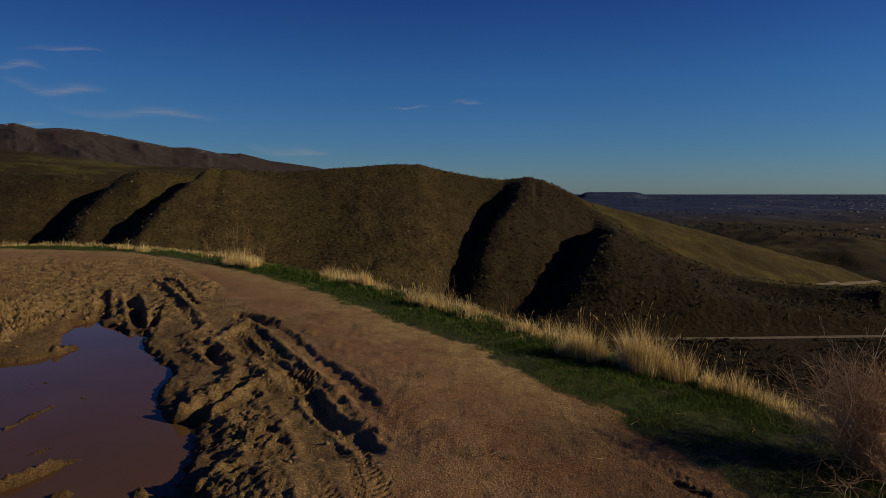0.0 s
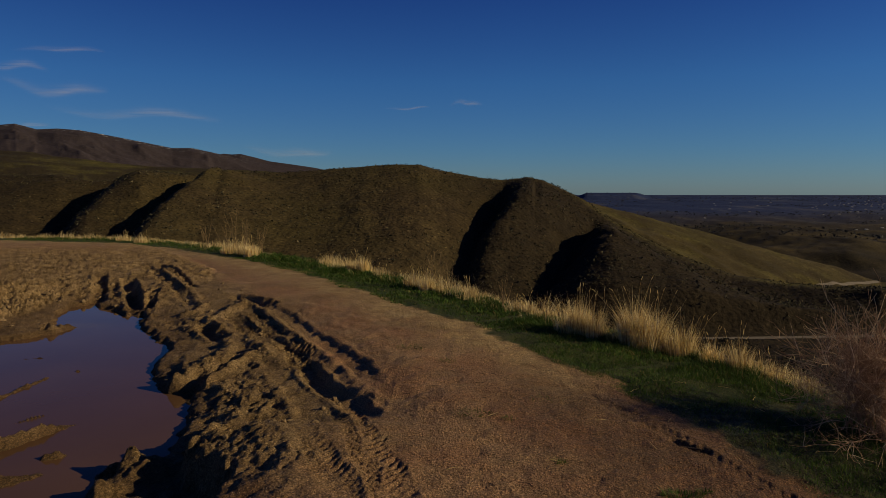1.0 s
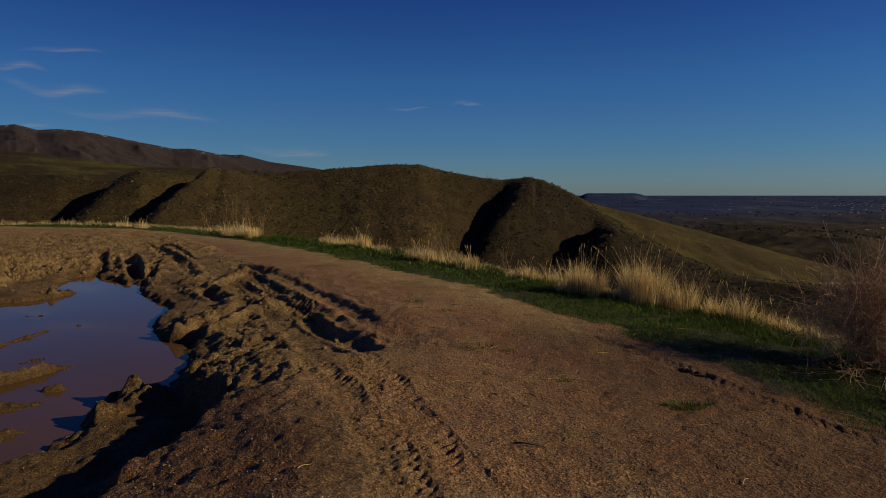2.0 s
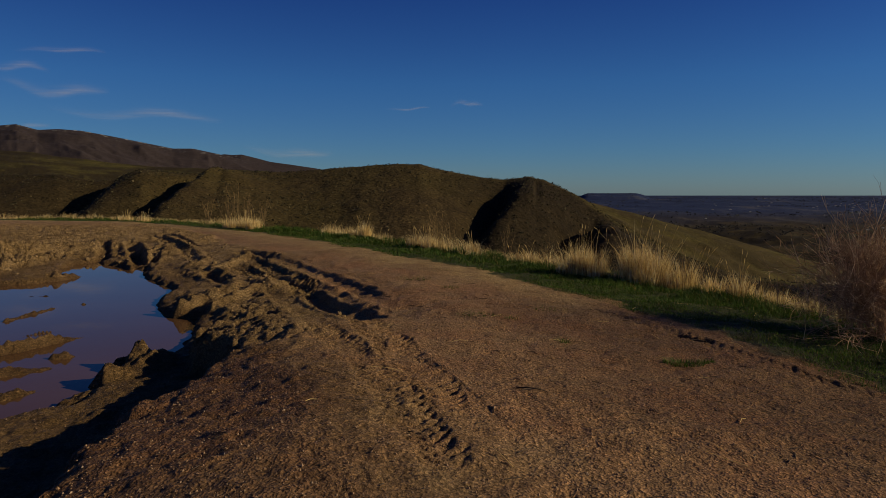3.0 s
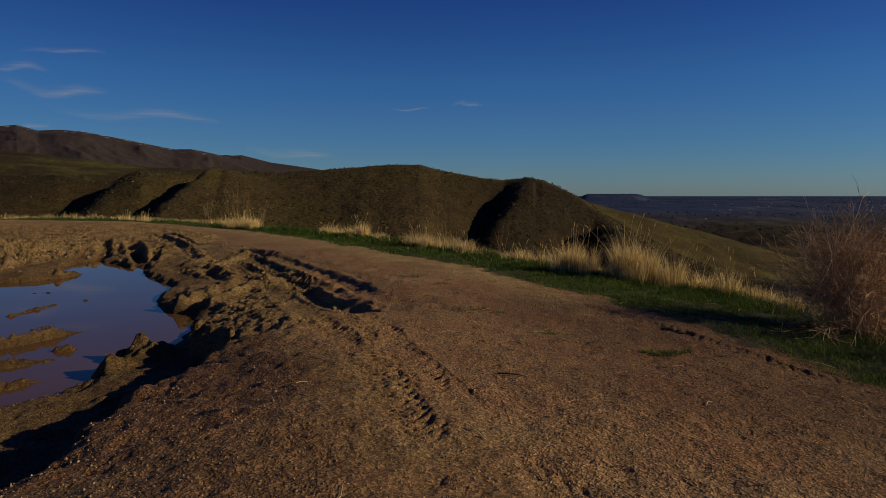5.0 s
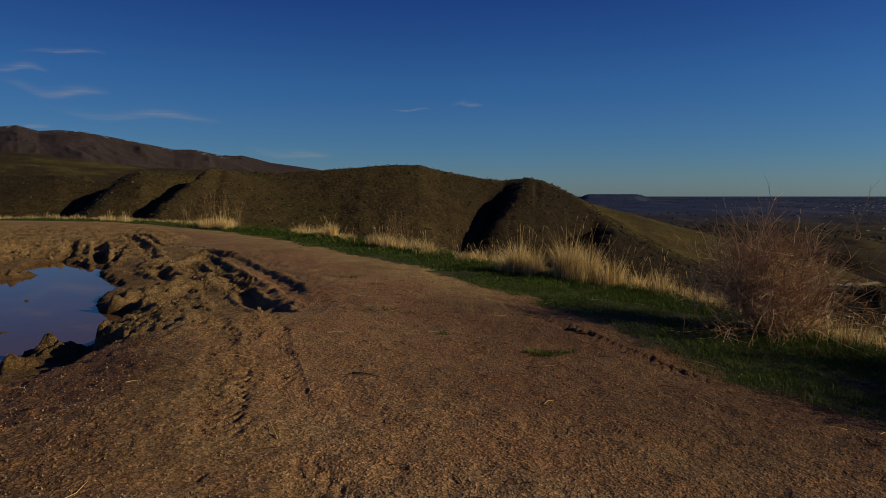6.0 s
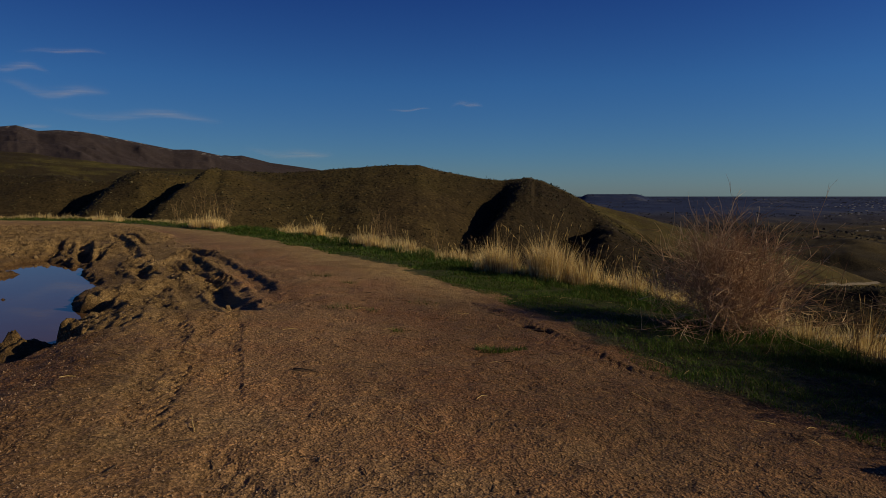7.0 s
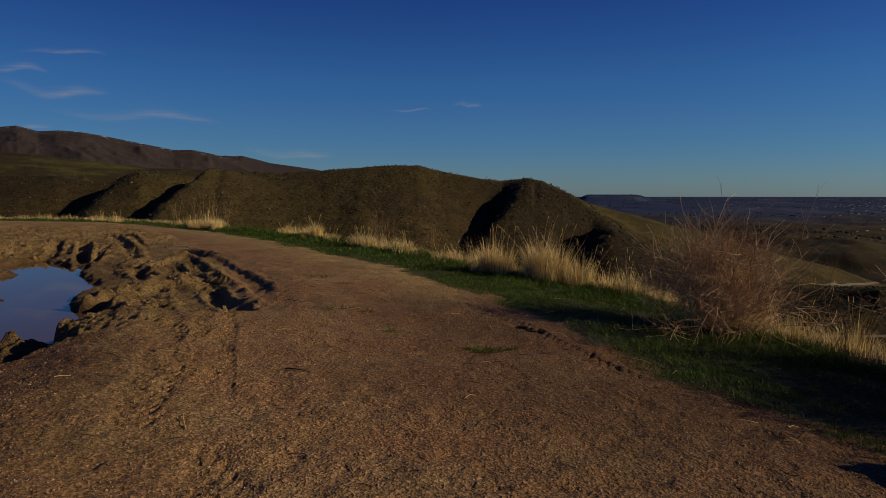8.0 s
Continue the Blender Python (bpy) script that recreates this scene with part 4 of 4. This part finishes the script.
for k, (x, y, tall, wide, count) in enumerate(CLUMPS):
    if 10.6 < y < 20:  # the far tufts stand a little down the slope
        x, y = x * 1.08, y * 1.08
    grass_clump(x, y, tall * (1.32 if 1 < x < 4.7 else 1.15), wide * 1.1, int(count * (2.1 if x < 4.7 else 0.8)), 100 + k, TALL if tall >= 0.4 else LOW)


# ---- shrubs ----
def build_shrub(x, y, tall, spread, stems, seed, label, mat=TWIG):
    rng = np.random.default_rng(seed)
    base = new("shrub")
    base.location = (x, y, float(height(x, y)) - 0.02)
    for _ in range(stems):
        a = rng.uniform(0, 2 * math.pi)
        tilt = abs(rng.normal(0, 0.72))
        tilt = min(tilt, 1.2)
        way = (math.sin(tilt) * math.cos(a) * spread, math.sin(tilt) * math.sin(a) * spread, math.cos(tilt) + 0.12)
        length = tall * rng.uniform(0.65, 1.0) * (1.0 - 0.15 * tilt)
        main = stem_path((rng.normal(0, 0.16), rng.normal(0, 0.16), 0), way, length, rng, 8, 0.0, 0.20)
        paths, radii = [main], [(0.0046, 0.0014)]
        for _ in range(rng.integers(7, 12)):
            k = rng.integers(2, 7)
            d = main[k] - main[k - 1]
            d = d / np.linalg.norm(d) + rng.normal(0, 0.85, 3)
            twig = stem_path(main[k], d, length * rng.uniform(0.18, 0.45), rng, 5, 0.0, 0.2)
            paths.append(twig)
            radii.append((0.0030, 0.0012))
            for _ in range(rng.integers(1, 4)):
                j = rng.integers(1, 4)
                d = twig[j + 1] - twig[j]
                d = d / np.linalg.norm(d) + rng.normal(0, 0.6, 3)
                paths.append(stem_path(twig[j], d, length * rng.uniform(0.07, 0.2), rng, 3, 0.0, 0.2))
                radii.append((0.0019, 0.0009))
        v, f = tubes(paths, radii, 3)
        part("stem", raw_mesh("stem", v, f, mat), base)
    tagged(base, label, "shrub")


build_shrub(4.32, 6.2, 1.45, 1.25, 165, 31, "leafless reddish-brown twiggy shrub growing on the grassy brink")


def build_weed(x, y, tall, stalks, seed, label, mat=WEED):
    rng = np.random.default_rng(seed)
    base = new("dead_weed")
    base.location = (x, y, float(height(x, y)) - 0.01)
    for _ in range(stalks):
        main = stem_path((rng.normal(0, 0.05), rng.normal(0, 0.05), 0), (rng.normal(0, 0.16), rng.normal(0, 0.16), 1), tall * rng.uniform(0.6, 1), rng, 8, 0, 0.05)
        paths, radii = [main], [(0.004, 0.0016)]
        for k in range(3, 8):
            for _ in range(2):
                paths.append(stem_path(main[k], (rng.normal(0, 0.6), rng.normal(0, 0.6), 0.6), tall * rng.uniform(0.06, 0.2), rng, 4, 0, 0.2))
                radii.append((0.0022, 0.0012))
        v, f = tubes(paths, np.array(radii) * (1 + 0.05 * max(0, y - 6)), 3)
        part("stalk", raw_mesh("stalk", v, f, mat), base)
    tagged(base, label, "weed", "dead weeds on the brink")


# unseen copies of the shrub along the brink, added to throw shade over the grass
first_shrub = next(o for o in scene.objects if o.name == "shrub")
for x, y, turn in ((6.0, 3.7, 70), (6.5, 2.5, 200), (7.1, 1.3, 310), (5.9, 1.9, 140), (5.95, 4.45, 20), (5.6, 3.0, 250)):
    copy_thing(first_shrub, pose(x, y, float(height(x, y)) - 0.02, 0, 0, turn))

WEEDS = [(-0.15, 14.9, 1.0, 8), (0.1, 14.6, 0.85, 6), (-0.35, 15.2, 0.8, 5), (-7.3, 23.6, 1.3, 7), (-6.5, 22.9, 1.1, 6), (-8.2, 24.2, 1.2, 6), (-9.3, 25.2, 1.0, 6), (-7.7, 23.9, 1.6, 4), (1.15, 12.4, 0.7, 5), (1.85, 11.2, 0.6, 5),
         (5.1, 5.4, 0.55, 4), (5.55, 5.75, 0.6, 5), (4.9, 5.0, 0.35, 3), (4.1, 7.9, 0.5, 4), (6.0, 5.4, 0.55, 4), (3.6, 9.3, 0.75, 4)]
for k, (x, y, tall, stalks) in enumerate(WEEDS):
    build_weed(x, y, tall, stalks, 300 + k, "brown dead branching weed stalks among the dry grass")


# ---- small things on the dirt ----
def build_pebbles():
    rng = np.random.default_rng(41)
    n = 42000
    y = 1.2 + 9.5 * rng.uniform(0, 1, n) ** 2.0
    x = rng.uniform(-1, 1, n) * (1.3 + 0.72 * (y + 0.5)) + 0.7
    keep = (x > -6) & (-along(x, y, VERGE)[0] < 0.15)
    x, y = x[keep], y[keep]
    n = len(x)
    z, muddy, _, _, wet_and_shade, _ = terrace(x, y)
    dry = z > WATER_Z + 0.03
    x, y, z = x[dry], y[dry], z[dry]
    n = len(x)
    r = 0.0025 + 0.0055 * rng.uniform(0, 1, n) ** 5
    oct_v = np.array([(1, 0, 0), (-1, 0, 0), (0, 1, 0), (0, -1, 0), (0, 0, 1), (0, 0, -1)], float)
    oct_f = np.array([(0, 2, 4), (2, 1, 4), (1, 3, 4), (3, 0, 4), (2, 0, 5), (1, 2, 5), (3, 1, 5), (0, 3, 5)])
    v = oct_v[None] * (r[:, None, None] * rng.uniform(0.6, 1.3, (n, 6, 1))) * rng.uniform(0.6, 1.1, (n, 1, 3))
    turn = rng.uniform(0, 2 * math.pi, n)
    c, s = np.cos(turn)[:, None], np.sin(turn)[:, None]
    v = np.stack([v[..., 0] * c - v[..., 1] * s, v[..., 0] * s + v[..., 1] * c, v[..., 2]], -1) + np.stack([x, y, z + r * 0.35], 1)[:, None]
    f = (np.arange(n)[:, None, None] * 6 + oct_f[None]).reshape(-1, 3)
    tagged(new("gravel", raw_mesh("gravel", v.reshape(-1, 3), [f], STONE, False)), "loose reddish granite grit scattered over the dirt", "gravel", kind="stuff")


build_pebbles()


def build_clod(x, y, z, r, seed, sink=0.3):
    rng = np.random.default_rng(seed)
    bm = bmesh.new()
    bmesh.ops.create_icosphere(bm, subdivisions=3, radius=r)
    off = Vector(rng.uniform(-50, 50, 3))
    squash = Vector(rng.uniform(0.7, 1.2, 3))
    for v in bm.verts:
        k = 1 + 0.5 * noise.noise(v.co / r * 1.2 + off) + 0.4 * noise.noise(v.co / r * 3.3 + off)
        v.co = Vector((v.co.x * squash.x, v.co.y * squash.y, v.co.z * squash.z * 0.75)) * k
    for f in bm.faces:
        f.smooth = True
    me = bpy.data.meshes.new("mud_clod")
    bm.to_mesh(me)
    bm.free()
    me.materials.append(MUD)
    ob = new("mud_clod", me)
    ob.location = (x, y, z + r * (0.5 - sink))
    tagged(ob, "crumbly brown lump of drying mud", "clod", "mud clods round the puddle")


def scatter_clods():
    rng = np.random.default_rng(51)
    x, y = rng.uniform(-9.5, -1.0, 3000), rng.uniform(4.0, 16.0, 3000)
    z, muddy, _, _, _, _ = terrace(x, y)
    good = np.flatnonzero((muddy > 0.5) & (z > WATER_Z + 0.04))[:80]
    for k, i in enumerate(good):
        build_clod(float(x[i]), float(y[i]), float(z[i]), float(rng.uniform(0.014, 0.04)) * (1.6 if x[i] < -7 else 1), 500 + k)


scatter_clods()
# large lump out of view, added to cast a shadow across the dirt
build_clod(3.95, 2.36, float(height(3.95, 2.36)), 0.26, 640, 0.2)


def build_stick(points, r, label, name="stick", mat=BARK):
    pts = np.array(points, float)
    z = height(pts[:, 0], pts[:, 1]) + pts[:, 2]
    v, f = tubes([np.column_stack([pts[:, :2], z])], [(r, r * 0.5)], 5)
    tagged(new(name, raw_mesh(name, v, f, mat)), label, "stick" if mat is BARK else "straw")


build_stick([(0.38, 3.53, 0.006), (0.44, 3.50, 0.012), (0.49, 3.46, 0.016), (0.55, 3.47, 0.006)], 0.005, "small dark bent twig lying on the dirt")
build_stick([(0.40, 3.45, 0.006), (0.46, 3.48, 0.012), (0.52, 3.53, 0.006)], 0.004, "small dark forked twig lying on the dirt")
build_stick([(2.12, 5.60, 0.012), (2.20, 5.55, 0.02), (2.28, 5.52, 0.01)], 0.014, "short dark piece of wood by the tyre track")
rng_straw = np.random.default_rng(61)
for k in range(46):
    y = float(1.6 + 6.5 * rng_straw.uniform() ** 1.3)
    x = float(rng_straw.uniform(-0.8, 3.6)) if k < 30 else float(np.interp(y, [1.6, 3, 5, 8], [4.3, 3.6, 2.9, 1.9]) + rng_straw.uniform(-0.3, 1.1))
    if along(np.array([x]), np.array([y]), BRINK)[0][0] < 0:
        continue
    a, ln = rng_straw.uniform(0, math.pi), rng_straw.uniform(0.05, 0.20)
    b = a + rng_straw.uniform(-0.5, 0.5)
    build_stick([(x, y, 0.006), (x + ln * 0.5 * math.cos(a), y + ln * 0.5 * math.sin(a), 0.012), (x + ln * 0.5 * (math.cos(a) + math.cos(b)), y + ln * 0.5 * (math.sin(a) + math.sin(b)), 0.006)],
                0.0022, "pale dry straw lying on the ground", "straw", STRAW)


def build_debris():
    """Broken bits of bark and stalk trodden into the dirt."""
    rng = np.random.default_rng(63)
    paths, radii = [], []
    n = 420
    y = 1.4 + 7.5 * rng.uniform(0, 1, n) ** 1.4
    x = rng.uniform(-1.2, 3.4, n)
    a, ln = rng.uniform(0, math.pi, n), rng.uniform(0.012, 0.07, n) * (1 + 0.05 * y)
    ok = along(x, y, VERGE)[0] > 0.05
    z0, z1 = height(x, y), height(x + ln * np.cos(a), y + ln * np.sin(a))
    for k in np.flatnonzero(ok):
        end = (x[k] + ln[k] * math.cos(a[k]), y[k] + ln[k] * math.sin(a[k]))
        paths.append(np.array([(x[k], y[k], z0[k] + 0.003), ((x[k] + end[0]) / 2 + 0.1 * ln[k], (y[k] + end[1]) / 2, (z0[k] + z1[k]) / 2 + 0.006), (*end, z1[k] + 0.003)]))
        radii.append((0.0028, 0.0015))
    v, f = tubes(paths, radii, 4)
    tagged(new("debris", raw_mesh("debris", v, f, BARK)), "scattered dark bits of bark and stalk on the dirt", "debris", kind="stuff")


build_debris()


def green_tuft(x, y, wide, count, seed):
    rng = np.random.default_rng(seed)
    a, r = rng.uniform(0, 2 * math.pi, count), np.sqrt(rng.uniform(0, 1, count))
    xy = np.stack([x + wide * r * np.cos(a), y + 0.55 * wide * r * np.sin(a)], 1)
    roots = np.column_stack([xy, height(xy[:, 0], xy[:, 1]) - 0.004]) - np.array((x, y, 0))
    v, q, t = blades(roots, rng.uniform(0.012, 0.05, count), rng.uniform(0.003, 0.005, count), rng.uniform(0, 0.7, count), a, rng.uniform(0.1, 0.7, count), rng)
    base = new("grass_tuft")
    base.location = (x, y, 0)
    part("tuft", raw_mesh("tuft", v, [q, t], GREEN), base)
    tagged(base, "small flat tuft of green grass in the bare dirt", "grass tuft", "green tufts in the dirt")


for k, (x, y, wide, count) in enumerate([(1.73, 4.52, 0.15, 420), (1.93, 4.6, 0.07, 90), (0.30, 6.1, 0.22, 130), (0.93, 4.98, 0.06, 60), (0.62, 6.0, 0.08, 50), (-0.42, 8.9, 0.25, 120), (0.02, 8.2, 0.15, 60), (1.1, 6.7, 0.2, 50)]):
    green_tuft(x, y, wide, count, 700 + k)


# ---- far things ----
def build_sage():
    """Sagebrush over the hill face: small ragged mounds of leaves."""
    rng = np.random.default_rng(71)
    n = 42000
    t = rng.uniform(-0.75, 0.72, n)
    y = rng.uniform(322, 575, n)
    x = t * y
    z = height(x, y)
    thick = fbm(x * 0.02, y * 0.02, 4, 90)
    keep = rng.uniform(-0.6, 0.5, n) < thick
    x, y, z = x[keep], y[keep], z[keep]
    n = len(x)
    r = 0.25 + 0.75 * rng.uniform(0, 1, n) ** 2
    ct = rng.uniform(-0.12, 0.24, 90)  # larger bushes along the crest
    cy = 556.0 + rng.uniform(-14, 6, 90)
    x, y, z = np.append(x, ct * cy), np.append(y, cy), np.append(z, height(ct * cy, cy))
    r, n = np.append(r, 0.4 + 0.9 * rng.uniform(0, 1, 90) ** 4), n + 90
    k = 4
    centre = np.stack([x, y, z], 1)[:, None] + rng.normal(0, 0.45, (n, k, 3)) * r[:, None, None] * np.array((1, 1, 0.5)) + np.array((0, 0, 1)) * r[:, None, None] * 0.55
    tri = rng.normal(0, 0.55, (n, k, 3, 3)) * r[:, None, None, None]
    v = (centre[:, :, None] + tri).reshape(-1, 3)
    f = np.arange(len(v)).reshape(-1, 3)
    tagged(new("sagebrush", raw_mesh("sagebrush", v, [f], SAGE, False)), "dark grey-green sagebrush dotted over the dry hillside", "sagebrush", kind="stuff")


build_sage()


def build_brush():
    """Dark leafless brush on the valley floor on the near side of the road."""
    rng = np.random.default_rng(73)
    n = 3200
    y = rng.uniform(225, 304, n)
    x = rng.uniform(0.10, 0.74, n) * y
    keep = rng.uniform(-0.35, 0.5, n) < fbm(x * 0.03, y * 0.03, 3, 92)
    x, y = x[keep], y[keep]
    n = len(x)
    r = rng.uniform(0.4, 1.3, n)
    k = 12
    centre = np.stack([x, y, height(x, y)], 1)[:, None] + rng.normal(0, 0.45, (n, k, 3)) * r[:, None, None] * np.array((1.3, 1.3, 0.5)) + np.array((0, 0, 1)) * r[:, None, None] * 0.5
    v = (centre[:, :, None] + rng.normal(0, 0.4, (n, k, 3, 3)) * r[:, None, None, None]).reshape(-1, 3)
    tagged(new("brush", raw_mesh("brush", v, [np.arange(len(v)).reshape(-1, 3)], BRUSH, False)), "dark leafless brush on the valley floor beside the road", "brush", kind="stuff")


build_brush()


def build_plain_trees():
    rng = np.random.default_rng(81)
    n = 5000
    t = rng.uniform(0.2, 0.74, n)
    y = 1100 * (4.2 ** rng.uniform(0, 1, n))
    x = t * y
    band = fbm(x * 0.002, y * 0.004, 3, 91)
    keep = rng.uniform(-0.3, 0.6, n) < band
    x, y = x[keep], y[keep]
    n = len(x)
    z = height(x, y)
    r = rng.uniform(1.2, 3.5, n)
    k = 8
    centre = np.stack([x, y, z], 1)[:, None] + rng.normal(0, 0.6, (n, k, 3)) * r[:, None, None] * np.array((1.6, 1, 0.4)) + np.array((0, 0, 1)) * r[:, None, None] * 0.6
    v = (centre[:, :, None] + rng.normal(0, 0.5, (n, k, 3, 3)) * r[:, None, None, None]).reshape(-1, 3)
    tagged(new("far_trees", raw_mesh("far_trees", v, [np.arange(len(v)).reshape(-1, 3)], TREE, False)), "dark bare trees spread over the distant plain", "trees", kind="stuff")


build_plain_trees()


def build_town():
    """The scattered pale roofs and walls of a far town."""
    rng = np.random.default_rng(91)
    verts, faces, at = [], [], 0
    box = np.array([(-1, -1, 0), (1, -1, 0), (1, 1, 0), (-1, 1, 0), (-1, -1, 1), (1, -1, 1), (1, 1, 1), (-1, 1, 1), (-1, 0, 1.5), (1, 0, 1.5)], float)
    quads = np.array([(0, 1, 5, 4), (1, 2, 6, 5), (2, 3, 7, 6), (3, 0, 4, 7), (4, 5, 9, 8), (6, 7, 8, 9)])
    n = 70
    t = np.where(rng.uniform(0, 1, n) < 0.6, rng.normal(0.665, 0.03, n), rng.uniform(0.40, 0.72, n))
    y = np.where(rng.uniform(0, 1, n) < 0.7, rng.normal(2600, 350, n), rng.uniform(1500, 4200, n))
    z = height(t * y, y)
    for k in range(n):
        size = np.array((rng.uniform(1.5, 4), rng.uniform(2, 4), rng.uniform(1.2, 2.2)))
        verts.append(box * size + np.array((t[k] * y[k], y[k], z[k] - 0.3)))
        faces.append(quads + at)
        at += len(box)
    tagged(new("far_town", raw_mesh("far_town", np.concatenate(verts), [np.concatenate(faces)], PAINT, False)), "tiny pale houses scattered over the distant plain", "houses", kind="stuff")


build_town()


# ---- thin clouds ----
def build_cloud(bearing, up, long, thick, tilt, seed):
    """A level veil of ice cloud far off; bearing and height are slopes seen from the terrace."""
    rng = np.random.default_rng(seed)
    cols, rows = 40, 14
    u, v = np.meshgrid(np.linspace(-1, 1, cols), np.linspace(-1, 1, rows))
    sway = 0.35 * np.sin(u * 2.4 + rng.uniform(0, 6)) + 0.2 * np.sin(u * 5.1 + rng.uniform(0, 6))
    z = 3900 * up + 0 * u
    y = z / (up + thick * (v * (1 - 0.4 * u * u) + sway) - tilt * u)
    x = y * (bearing + long * u)
    i = np.arange(cols * rows).reshape(rows, cols)
    quads = np.stack([i[:-1, :-1], i[:-1, 1:], i[1:, 1:], i[1:, :-1]], -1).reshape(-1, 4)
    me = raw_mesh("cloud", np.stack([x, y, z], -1).reshape(-1, 3), [quads], CLOUD)
    veil = np.exp(-((v + 0.3) / np.where(v < -0.3, 0.22, 0.45)) ** 2) * np.clip(1 - np.abs(v) ** 4, 0, 1) * np.clip(1 - np.abs(u) ** 2, 0, 1) * (0.6 + 0.4 * u)
    me.attributes.new("veil", "FLOAT", "POINT").data.foreach_set("value", veil.astype(np.float32).ravel())
    tagged(new("cloud", me), "thin white streak of high cloud in the blue sky", "cloud", "thin clouds", "stuff")


for k, (bearing, up, long, thick, tilt) in enumerate([(-0.475, 0.119, 0.115, 0.011, 0.012), (-0.60, 0.161, 0.075, 0.014, 0.006), (-0.66, 0.189, 0.05, 0.010, 0.002), (-0.585, 0.214, 0.06, 0.006, 0.004),
                                                      (0.035, 0.133, 0.022, 0.006, 0.0), (-0.055, 0.126, 0.03, 0.003, 0.0), (-0.65, 0.10, 0.04, 0.006, 0.0), (-0.24, 0.062, 0.06, 0.010, 0.0)]):
    build_cloud(bearing, up, long * 1.2, thick * 1.35, tilt, 900 + k)
